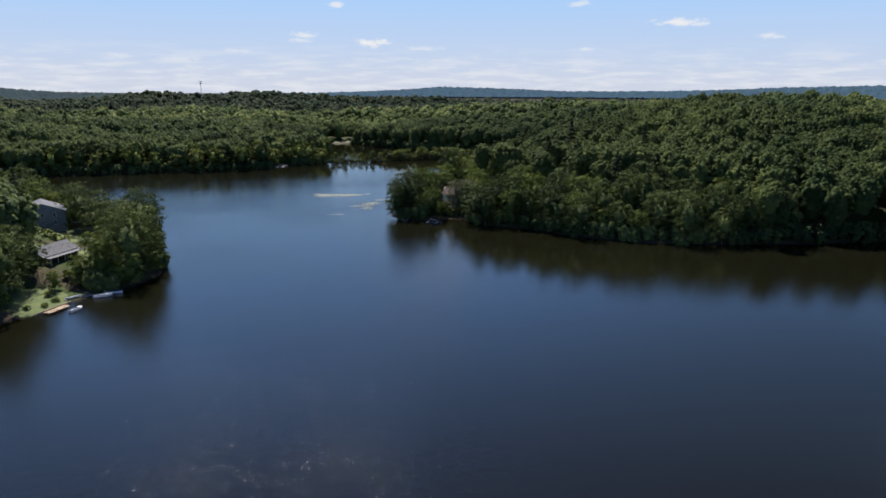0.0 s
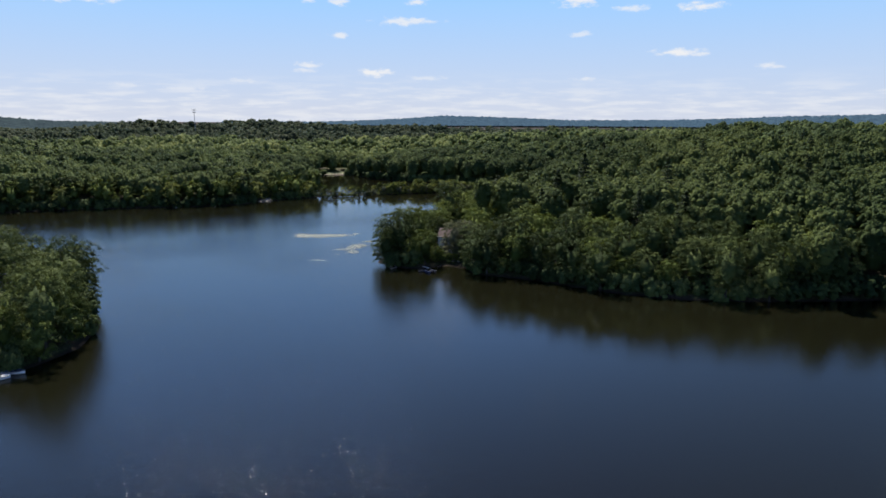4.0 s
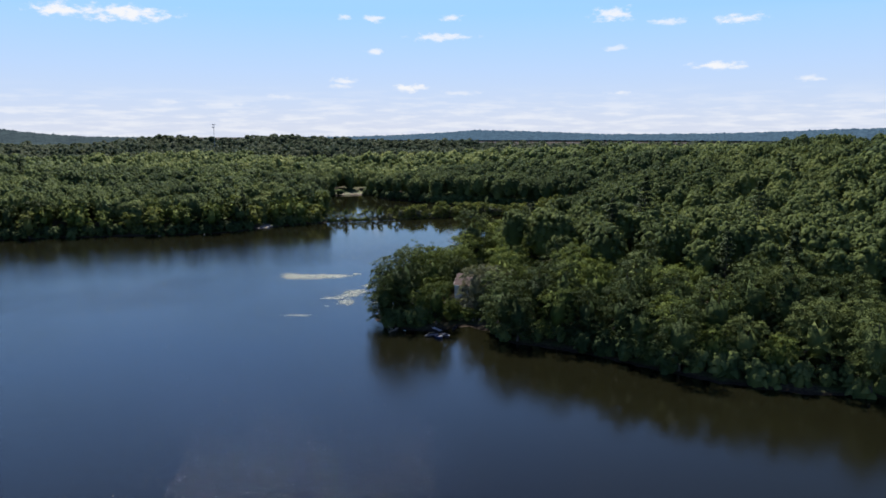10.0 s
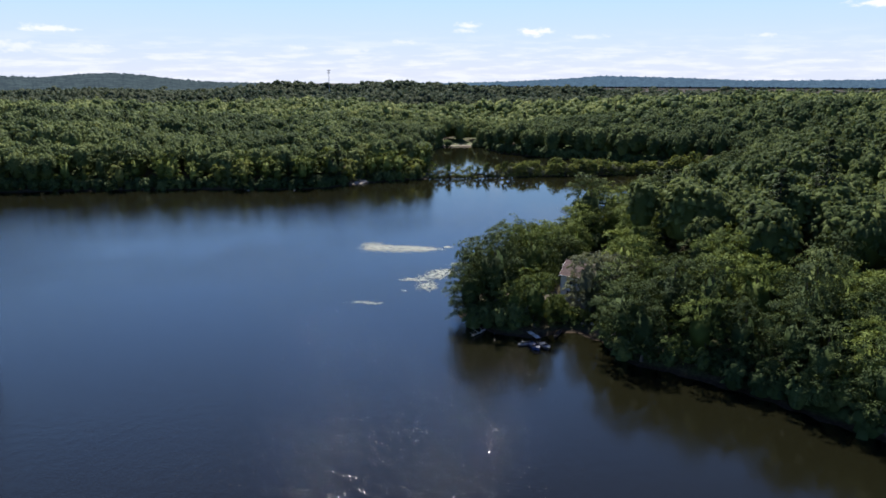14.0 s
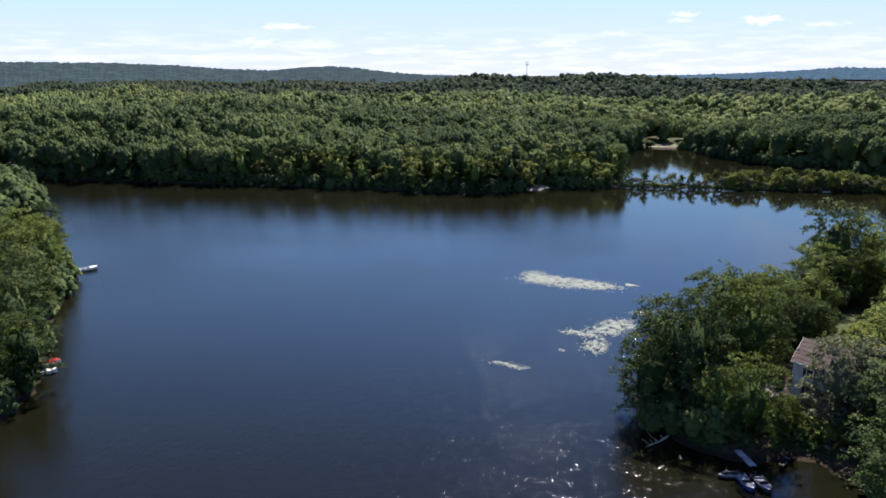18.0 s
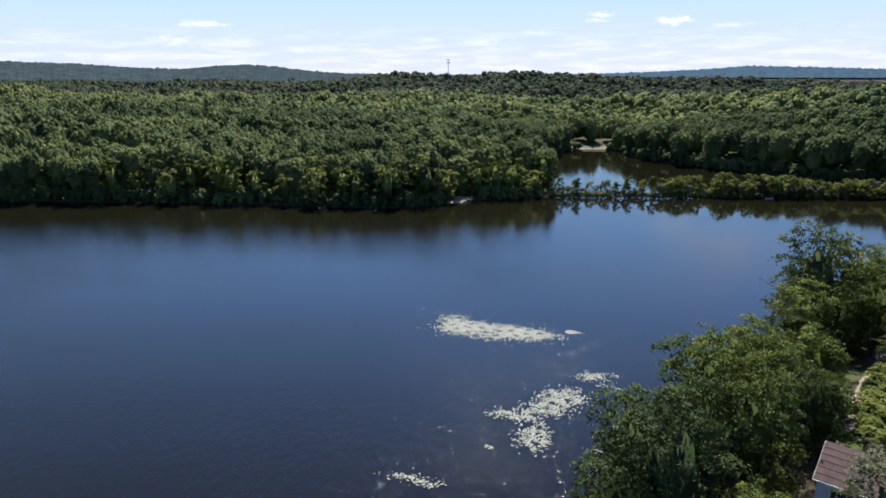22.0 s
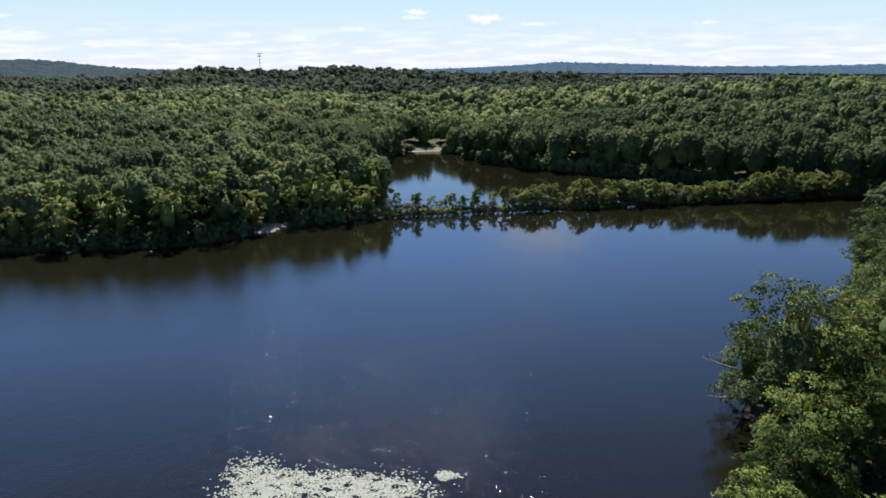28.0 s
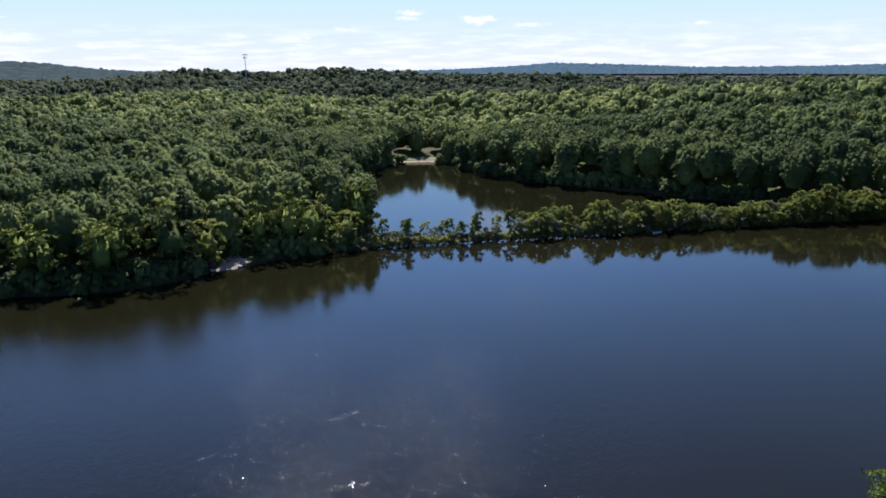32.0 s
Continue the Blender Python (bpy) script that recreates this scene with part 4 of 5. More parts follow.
# -- houses --
def wall_panel(length, height, thick, holes):
    """A wall along x with openings cut right through it: holes are (x0, x1, z0, z1)."""
    xs = sorted({0, length, *[h[0] for h in holes], *[h[1] for h in holes]})
    zs = sorted({0, height, *[h[2] for h in holes], *[h[3] for h in holes]})
    bm = bmesh.new()
    for x0, x1 in zip(xs, xs[1:]):
        for z0, z1 in zip(zs, zs[1:]):
            cx, cz = (x0 + x1) / 2, (z0 + z1) / 2
            if not any(h[0] < cx < h[1] and h[2] < cz < h[3] for h in holes):
                box(x0, x1, 0, thick, z0, z1, bm=bm)
    bmesh.ops.remove_doubles(bm, verts=bm.verts, dist=0.001)
    return bm


def window_in(parent, x0, x1, z0, z1, m, shutters=True, bars=True):
    """A sash window in an opening: frame, sill, panes and shutters; m carries wall space into house space."""
    def put(ob):
        ob.matrix_basis = m
        return ob
    fr = box(x0, x0 + .07, -.03, .09, z0, z1)
    for b in ((x1 - .07, x1, z0, z1), (x0 + .07, x1 - .07, z1 - .07, z1), (x0 + .07, x1 - .07, z0, z0 + .07)):
        box(b[0], b[1], -.03, .09, b[2], b[3], bm=fr)
    win = put(part("window", fr, TRIM, parent, "white window frame"))
    mid = (z0 + z1) / 2
    for lo, hi, y in ((z0 + .07, mid - .02, .05), (mid + .02, z1 - .07, .03)):
        part("pane", box(x0 + .07, x1 - .07, y, y + .015, lo, hi), GLASS, win, "dark window glass")
    part("sash_bar", box(x0 + .07, x1 - .07, .0, .06, mid - .02, mid + .02), TRIM, win)
    part("sill", box(x0 - .06, x1 + .06, -.10, .02, z0 - .07, z0 - .005), TRIM, win)
    if shutters:
        for sx in (x0 - .50, x1 + .05):
            sh = box(sx, sx + .45, -.05, -.005, z0, z1)
            shutter = put(part("shutter", sh, SHUTTER, parent, "black louvred shutter"))
            for k in range(7):
                z = z0 + .1 + k * (z1 - z0 - .2) / 7
                part("slat", box(sx + .05, sx + .40, -.075, -.052, z, z + .09), SHUTTER, shutter)


def gable_house(name, x, y, turn, length, depth, wall_h, roof_h, siding, roofing, label, south=(), west=(), foot=0.6, base=None, over=0.35, courses=True, shutters=True):
    """A gabled house: origin at its south-west corner, the long wall along x. south, west: windows (x0, x1, z0, z1)."""
    ob = tagged(new(name), label, "house")
    z = float(ground_height(x + length / 2, y + depth / 2)) if base is None else base
    ob.matrix_basis = pose(x, y, z, 0, 0, turn)
    t = 0.2
    part("foundation", box(.05, length - .05, .05, depth - .05, -1.5, foot), CONCRETE, ob)
    for nm, m, ln, holes in (("wall_south", pose(0, 0, foot), length, south), ("wall_north", pose(length, depth, foot, 0, 0, 180), length, ()),
                             ("wall_west", pose(0, depth - t, foot, 0, 0, -90), depth - 2 * t, west), ("wall_east", pose(length, t, foot, 0, 0, 90), depth - 2 * t, ())):
        part(nm.replace("_south", "").replace("_north", "").replace("_west", "").replace("_east", ""), wall_panel(ln, wall_h - foot, t, holes), siding, ob).matrix_basis = m
        for h in holes:
            window_in(ob, *h, m, shutters)
        if courses:
            for k in range(int((wall_h - foot) / 0.42)):
                zc = 0.2 + k * 0.42
                spans, at = [], 0.0
                for h in sorted(holes):
                    if h[2] - .1 < zc < h[3] + .05:
                        spans.append((at, h[0] - .54))
                        at = h[1] + .54
                spans.append((at, ln))
                for a, b in spans:
                    if b - a > .2:
                        part("board", box(a, b, -.022, -.003, zc, zc + .03), siding, ob).matrix_basis = m
    for gx, side in ((0.0, 1), (length - t, 1)):
        bm = bmesh.new()
        a = [bm.verts.new((gx + dx, yy, zz)) for dx in (0, t) for yy, zz in ((0, wall_h), (depth, wall_h), (depth / 2, wall_h + roof_h))]
        bm.faces.new(a[:3]), bm.faces.new(a[3:][::-1])
        for i in range(3):
            j = (i + 1) % 3
            bm.faces.new((a[j], a[i], a[3 + i], a[3 + j]))
        bmesh.ops.recalc_face_normals(bm, faces=bm.faces)
        part("gable", bm, siding, ob)
    rise = roof_h / (depth / 2)
    roof = None
    for s in (0, 1):
        y_eave, y_top = (-over, depth / 2) if s == 0 else (depth + over, depth / 2)
        z_eave, z_top = wall_h - over * rise + .04, wall_h + roof_h + .04
        bm = bmesh.new()
        lo = [bm.verts.new(p) for p in ((-over, y_eave, z_eave), (length + over, y_eave, z_eave), (length + over, y_top, z_top), (-over, y_top, z_top))]
        up = [bm.verts.new((v.co.x, v.co.y, v.co.z + .14)) for v in lo]
        bm.faces.new(lo), bm.faces.new(up)
        for i in range(4):
            j = (i + 1) % 4
            bm.faces.new((lo[i], lo[j], up[j], up[i]))
        bmesh.ops.recalc_face_normals(bm, faces=bm.faces)
        roof = part("roof", bm, roofing, ob, "weathered shingle roof")
        rows = int(depth / 2 / .55)
        for k in range(rows):
            f0 = k / rows
            ya, za = y_eave + (y_top - y_eave) * f0, z_eave + .14 + (z_top - z_eave) * f0
            yb, zb = y_eave + (y_top - y_eave) * (f0 + .9 / rows), z_eave + .14 + (z_top - z_eave) * (f0 + .9 / rows)
            bm = bmesh.new()
            q = [bm.verts.new(p) for p in ((-over, ya, za + .035), (length + over, ya, za + .035), (length + over, yb, zb + .006), (-over, yb, zb + .006),
                                           (-over, ya, za + .002), (length + over, ya, za + .002))]
            bm.faces.new(q[:4]), bm.faces.new((q[0], q[4], q[5], q[1]))
            part("shingle_course", bm, roofing, roof)
        part("gutter", box(-over, length + over, min(y_eave, y_eave + (-.1 if s == 0 else .1)), max(y_eave, y_eave + (-.1 if s == 0 else .1)), z_eave - .02, z_eave + .1), TRIM, ob, "white gutter")
    for gx in (-over - .03, length + over):
        bm = bmesh.new()
        for s in (0, 1):
            y_eave = -over if s == 0 else depth + over
            q = [bm.verts.new((gx + dx, yy, zz)) for dx in (0, .03) for yy, zz in
                 ((y_eave, wall_h - over * rise), (y_eave, wall_h - over * rise + .2), (depth / 2, wall_h + roof_h + .2), (depth / 2, wall_h + roof_h))]
            bm.faces.new(q[:4]), bm.faces.new(q[4:][::-1])
            for i in range(4):
                j = (i + 1) % 4
                bm.faces.new((q[j], q[i], q[4 + i], q[4 + j]))
        bmesh.ops.recalc_face_normals(bm, faces=bm.faces)
        part("verge_board", bm, TRIM, ob)
    return ob


white_house = gable_house("house", 31.6, 299.6, -24, 11.5, 7.6, 6.2, 2.5, SIDING, ROOF_BROWN, "white two-storey house with brown shingle roof and black shutters",
                          south=[(2.0, 3.0, 3.5, 4.9), (4.6, 5.6, 3.5, 4.9), (2.1, 3.1, .7, 2.1), (4.6, 5.6, .7, 2.1), (8.0, 9.1, 3.5, 4.9), (8.0, 9.1, .7, 2.1)], foot=0.5, base=2.2)
blue_house = gable_house("house", -106.6, 250.4, 115, 12.0, 14.0, 5.9, 2.8, SHADED_BLUE_SIDING, ROOF_GREY, "pale blue-grey two-storey house half hidden by trees",
                         west=[(2.6, 3.6, 3.3, 4.7), (6.2, 7.2, 3.3, 4.7), (9.8, 10.8, 3.3, 4.7), (2.6, 3.6, .7, 2.1), (6.2, 7.2, .7, 2.1), (9.8, 10.8, .7, 2.1)], base=6.0, courses=False, shutters=False)
garage = gable_house("garage", -105.1, 251.5, 22, 8.0, 7.0, 2.9, 2.4, DARK_SIDING, ROOF_BROWN, "low garage with a brown shingle roof", base=4.6, courses=False)
lodge = gable_house("lake_house", -93.6, 202, 70, 13.0, 8.0, 3.2, 2.0, DARK_SIDING, ROOF_GREY, "low lake house with grey roof and glazed porch front",
                    south=[(1.0 + 1.2 * k, 1.9 + 1.2 * k, .5, 2.3) for k in range(9)], base=3.6, courses=False, shutters=False)
lean = prism([(0, 2.75), (13.4, 2.75), (13.4, 2.87), (0, 2.87)], -2.6, -.25)
part("porch_roof", lean, ROOF_GREY, lodge, "flat grey porch roof")
for k in range(6):
    part("porch_post", box(.1 + k * 2.6, .25 + k * 2.6, -2.5, -2.35, -1.0, 2.75), TRIM, lodge, "white porch post")
part("porch_floor", box(0, 13.2, -2.6, -.02, .25, .45), PLANK_GREY, lodge)


# -- boats --
def hull_rings(length, beam, depth, bow=0.35, sheer=0.25):
    rings = []
    for i in range(9):
        s = i / 8
        w = beam / 2 * (1 if s < 1 - bow else math.sqrt(max(1 - ((s - 1 + bow) / bow) ** 2, 0.004)))
        keel, top = depth * 0.30 * max(0, (s - .6) / .4) ** 2, depth + sheer * s * s
        x = length * (s - 0.5)
        rings.append([(x, -w, top), (x, -w * .86, depth * .35 + keel), (x, 0, keel), (x, w * .86, depth * .35 + keel), (x, w, top)])
    return rings


def motorboat(name, x, y, turn, length, beam, hull_mat, label, cover=None):
    """An open runabout: hull, deck, rail, seats, windscreen and outboard motor."""
    ob = tagged(new(name), label, "boat")
    ob.matrix_basis = pose(x, y, -0.12, 0, 0, turn)
    depth = beam * .36
    rings = hull_rings(length, beam, depth)
    bm = bmesh.new()
    vs = [[bm.verts.new(p) for p in r] for r in rings]
    for r, s in zip(vs, vs[1:]):
        for i in range(4):
            bm.faces.new((r[i], r[i + 1], s[i + 1], s[i]))
    bm.faces.new(vs[0])
    bmesh.ops.recalc_face_normals(bm, faces=bm.faces)
    bmesh.ops.solidify(bm, geom=bm.faces, thickness=0.05)
    part("hull", bm, hull_mat, ob)
    deck = bmesh.new()
    fore = [deck.verts.new((r[0][0], r[0][1] * .98, r[0][2] + .01)) for r in rings[5:]] + [deck.verts.new((r[4][0], r[4][1] * .98, r[4][2] + .01)) for r in rings[5:][::-1]]
    deck.faces.new(fore)
    bmesh.ops.solidify(deck, geom=deck.faces, thickness=0.04)
    part("foredeck", deck, cover or HULL_WHITE, ob)
    part("floor", box(-length * .46, length * .12, -beam * .40, beam * .40, depth * .32, depth * .38), VINYL, ob)
    for sx in (-.30, -.05):
        seat = part("seat", box(length * sx, length * sx + .45, -beam * .36, beam * .36, depth * .38, depth * .8, .05), VINYL, ob, "grey vinyl bench seat")
        part("backrest", box(length * sx - .08, length * sx + .02, -beam * .36, beam * .36, depth * .8, depth * 1.25, .02), cover or HULL_WHITE, seat)
    ws = bmesh.new()
    q = [ws.verts.new(p) for p in ((length * .13, -beam * .42, depth * 1.05), (length * .13, beam * .42, depth * 1.05), (length * .07, beam * .38, depth * 1.6), (length * .07, -beam * .38, depth * 1.6))]
    ws.faces.new(q)
    bmesh.ops.solidify(ws, geom=ws.faces, thickness=0.02)
    part("windscreen", ws, GLASS, ob, "tinted windscreen")
    for side in (-1, 1):
        rub = bmesh.new()
        for r, s in zip(rings, rings[1:]):
            a, b = r[0 if side < 0 else 4], s[0 if side < 0 else 4]
            rod(a, b, .035, sides=5, bm=rub)
        part("rubbing_strake", rub, BLACK_PLASTIC, ob)
    motor = part("outboard_motor", box(-length * .5 - .42, -length * .5 - .05, -.18, .18, depth * .9, depth * 1.55, .07), BLACK_PLASTIC, ob, "black outboard motor")
    part("leg", box(-length * .5 - .30, -length * .5 - .15, -.05, .05, -.3, depth * .9), STEEL, motor)
    return ob


def jet_ski(name, x, y, turn, hull_mat, label):
    """A personal watercraft: hull, deck, long seat, cowl, handlebar."""
    ob = tagged(new(name), label, "jet ski", "jet skis at the dock")
    ob.matrix_basis = pose(x, y, -0.05, 0, 0, turn)
    part("hull", loft(hull_rings(3.1, 1.15, .42, .5, .12)), hull_mat, ob)
    part("deck", loft([[(px, -w, .44), (px, -w * .5, .44 + h), (px, w * .5, .44 + h), (px, w, .44)] for px, w, h in ((-1.45, .45, .05), (-.4, .46, .12), (.4, .46, .22), (1.0, .33, .2), (1.5, .08, .06))]), VINYL, ob)
    part("seat", loft([[(px, -.2, .5), (px, -.16, .5 + h), (px, .16, .5 + h), (px, .2, .5)] for px, h in ((-1.2, .25), (-.6, .42), (0, .36), (.25, .45))]), BLACK_PLASTIC, ob, "black saddle seat")
    cowl = part("cowl", loft([[(px, -w, .6), (px, -w * .5, .6 + h), (px, w * .5, .6 + h), (px, w, .6)] for px, w, h in ((.22, .3, .48), (.55, .3, .42), (1.1, .14, .1))]), hull_mat, ob)
    part("handlebar", rod((.3, -.4, 1.12), (.3, .4, 1.12), .025), BLACK_PLASTIC, cowl)
    return ob


def canoe(name, x, y, turn, mat, label, length=4.6, z=-0.05):
    """A double-ended canoe with two thwarts."""
    ob = tagged(new(name), label, "canoe")
    ob.matrix_basis = pose(x, y, z, 0, 0, turn)
    bm = bmesh.new()
    rings = []
    for i in range(11):
        s = i / 10 * 2 - 1
        w, top = .44 * math.sqrt(max(1 - s * s, .002)), .36 + .22 * s ** 4
        rings.append([bm.verts.new(p) for p in ((s * length / 2, -w, top), (s * length / 2, -w * .8, .12), (s * length / 2, 0, .03), (s * length / 2, w * .8, .12), (s * length / 2, w, top))])
    for r, q in zip(rings, rings[1:]):
        for i in range(4):
            bm.faces.new((r[i], r[i + 1], q[i + 1], q[i]))
    bmesh.ops.recalc_face_normals(bm, faces=bm.faces)
    bmesh.ops.solidify(bm, geom=bm.faces, thickness=0.025)
    part("hull", bm, mat, ob)
    for sx in (-.25, .25):
        part("thwart", box(length * sx - .1, length * sx + .1, -.36, .36, .26, .30), PLANK, ob)
    for side in (-1, 1):
        g = bmesh.new()
        for i in range(10):
            s0, s1 = i / 10 * 2 - 1, (i + 1) / 10 * 2 - 1
            p = [(s * length / 2, side * .44 * math.sqrt(max(1 - s * s, .002)), .37 + .22 * s ** 4) for s in (s0, s1)]
            rod(p[0], p[1], .02, sides=5, bm=g)
        part("gunwale", g, BLACK_PLASTIC, ob)
    return ob


def dock(name, x, y, turn, length, width, mat, label, posts=True, height=0.45):
    """A plank dock on stringers and posts, running along its own x."""
    ob = tagged(new(name), label, "dock")
    ob.matrix_basis = pose(x, y, 0, 0, 0, turn)
    count = int(length / .16)
    first = None
    for k in range(count):
        if first is None:
            first = part("plank", box(.005, .15, -width / 2, width / 2, height, height + .045, .008), mat, ob)
        else:
            copy = new("plank", first.data)
            copy.parent = ob
            copy.matrix_basis = pose(k * .16, ((k * 37) % 5 - 2) * .008, ((k * 53) % 3) * .003)
    for yy in (-width / 2 + .1, width / 2 - .1):
        part("stringer", box(0, length, yy - .04, yy + .04, height - .16, height - .005), POST, ob)
    if posts:
        for px in np.arange(.3, length, 2.0):
            for yy in (-width / 2 - .06, width / 2 + .06):
                part("post", rod((px, yy, -1.2), (px, yy, height + .35), .07), POST, ob)
    return ob


# at the point
dock("dock", 23.4, 284.4, -59, 6.2, 1.0, PLANK_GREY, "short bleached plank dock under the trees", height=0.42)
jet_ski("jet_ski", 23.6, 275.8, 205, HULL_DARK, "dark grey jet ski moored by the dock")
motorboat("motorboat", 25.6, 274.9, -62, 3.8, 1.6, HULL_BLUE, "dark blue open motorboat moored by the dock", VINYL)
motorboat("motorboat", 27.6, 275.4, -66, 3.8, 1.6, HULL_DARK, "dark motorboat with grey seats beside its twin", VINYL)
canoe("canoe", 30.5, 282.5, 70, HULL_DARK, "dark canoe lying in the shaded inlet", z=-.04)
# western shore, by the long cove
motorboat("motorboat", -139.0, 312.8, 62, 5.6, 2.2, HULL_WHITE, "white motorboat at the tip of the cove")
motorboat("motorboat", -93.2, 265.3, 42, 5.4, 2.2, HULL_WHITE, "white runabout with red trim under the trees", RED_TRIM)
motorboat("motorboat", -90.4, 262.6, 38, 5.0, 2.0, HULL_WHITE, "white open boat beside the runabout")
canoe("canoe", -82.2, 249.6, 95, HULL_BLUE, "blue covered canoe in the shade", 5.0)
dock("dock", -97.5, 261.0, 40, 5.0, 1.2, PLANK_GREY, "grey plank dock under overhanging trees")
# western shore, below the lawn
dock("dock", -79.6, 169.6, 67, 6.6, 2.0, PLANK, "tan plank dock below the lawn")
motorboat("motorboat", -73.8, 172.6, 70, 3.8, 1.6, HULL_WHITE, "small white boat tied to the tan dock")
motorboat("motorboat", -71.4, 183.8, 25, 4.6, 1.9, HULL_WHITE, "white skiff near the shore")
motorboat("motorboat", -69.8, 187.2, -8, 4.8, 1.9, HULL_WHITE, "white motorboat with blue deck near the shore", HULL_BLUE)
jet_ski("jet_ski", -75.4, 183.6, 40, HULL_DARK, "dark jet ski close to the bank")
canoe("canoe", -78.2, 182, 45, HULL_WHITE, "white canoe drawn up on the bank", 4.2, 0.45)
# pond and causeway
canoe("canoe", 47.8, 600.0, 10, HULL_WHITE, "white canoe on the pond shore", 4.8)
canoe("canoe", 60.2, 524.2, 15, HULL_WHITE, "white canoe moored at the causeway", 4.6)
canoe("canoe", 56.0, 520.4, 20, HULL_WHITE, "white dinghy moored at the causeway", 3.2)
dock("dock", -44.0, 664.6, -12, 5.0, 1.6, PLANK_GREY, "grey plank dock at the pond beach")
dock("dock", -10.5, 667.0, -70, 4.0, 1.4, POST, "dark plank dock at the end of the pond beach")
canoe("canoe", -43.5, 577.0, 80, HULL_WHITE, "pale boat drawn up under the pond's trees", 4.4, 0.1)


# shore wall of the lower lawn, and the stones of the small landing
retaining = tagged(new("timber_edging"), "low timber edging along the lawn's waterline", "edging")
for k in range(5):
    a, b = Vector((-81.8, 168.6, 0)).lerp(Vector((-77.6, 178.6, 0)), k / 5), Vector((-81.8, 168.6, 0)).lerp(Vector((-77.6, 178.6, 0)), (k + 1) / 5)
    for lvl in range(3):
        part("timber", rod((a.x, a.y, .08 + lvl * .22), (b.x, b.y, .08 + lvl * .22), .11, sides=6), PLANK, retaining)


def boulder(seed, x, y, size, label="grey boulder at the water's edge"):
    rng = random.Random(seed)
    bm = bmesh.new()
    bmesh.ops.create_icosphere(bm, subdivisions=2, radius=size)
    for v in bm.verts:
        v.co *= 1 + 0.25 * noise.noise(v.co / size * 1.3 + Vector((seed, 0, 0)))
        v.co.z *= .6
    ob = part("boulder", bm, STONE)
    ob.matrix_basis = pose(x, y, max(float(ground_height(x, y)), -.1) + size * .2, 0, 0, rng.uniform(0, 360))
    return tagged(ob, label, "boulder", "boulders of the shore")


for k, (x, y, s) in enumerate(((-64, 477.5, .6), (-61, 479, .45), (-58.5, 481.5, .7), (-57, 484, .5), (-158.5, 450.5, .7), (-148, 470.4, .6), (-157, 451.4, .5), (23, 289, .5), (38, 287.6, .5),
                               (41, 281.5, .45), (36, 288, .4), (-76.4, 186, .5), (-74.4, 188.5, .45), (-79.4, 180, .4), (-108, 454.5, .6), (-86, 456.5, .5), (30, 516.5, .5), (5, 510.5, .4))):
    boulder(k, x, y, s)

# fallen trunk with bare limbs on the small landing, and bare snags over the water
def snag(x, y, z, turn, tilt, length, seed, label, name="fallen_trunk"):
    rng = random.Random(seed)
    ob = tagged(new(name), label, "dead wood")
    ob.matrix_basis = pose(x, y, z, 0, tilt, turn)
    part("trunk", tubes_bm([tube([(0, 0, 0), (length * .4, .15, .05), (length, -.1, .2)], [.2, .13, .03], 7)]), DRIFTWOOD, ob)
    for k in range(7):
        s = .25 + k * .1
        a = rng.uniform(-1, 1)
        part("branch", tubes_bm([tube([(length * s, .1, .05), (length * (s + .12), .1 + a * .7, .5 + rng.uniform(0, .5)), (length * (s + .2), a * 1.5, .9 + rng.uniform(0, .6))], [.06, .035, .01], 5)]), DRIFTWOOD, ob)
    return ob


def tubes_bm(tubes):
    bm = bmesh.new()
    for v, f in tubes:
        vs = [bm.verts.new(p) for p in v]
        for q in f:
            bm.faces.new([vs[i] for i in q])
    return bm


snag(-63, 480, .5, 30, 0, 6.5, 1, "bleached fallen trunk on the sandy landing")
snag(-58, 486, .8, 200, -4, 5.0, 2, "pale fallen limb under the trees")
snag(41.5, 375.0, 1.6, 186, -3, 5.5, 3, "bare grey limb reaching over the water", "bare_limb")
snag(38.5, 371, 8.0, 170, -14, 5.0, 4, "leafless branch over the water", "bare_limb")
snag(15, 283, .3, 240, 2, 5.0, 5, "dead branch dipping into the lake", "bare_limb")

# dustbins in the yard
def bin_can(x, y, mat, label):
    ob = tagged(new("dustbin"), label, "dustbin")
    ob.matrix_basis = pose(x, y, float(ground_height(x, y)) + .08, 0, 0, 15)
    part("body", loft([[(-.26, -.26, 0), (.26, -.26, 0), (.26, .26, 0), (-.26, .26, 0)], [(-.33, -.33, .95), (.33, -.33, .95), (.33, .33, .95), (-.33, .33, .95)]]), mat, ob)
    part("lid", box(-.36, .36, -.36, .38, .96, 1.04, .02), BLACK_PLASTIC, ob)
    for s in (-1, 1):
        part("wheel", rod((s * .30, .3, .12), (s * .36, .3, .12), .12, sides=10), BLACK_PLASTIC, ob)


bin_can(30.4, 301.2, BLACK_PLASTIC, "black wheeled dustbin beside the white house")
bin_can(30.7, 302.3, HULL_DARK, "dark wheeled dustbin beside the white house")

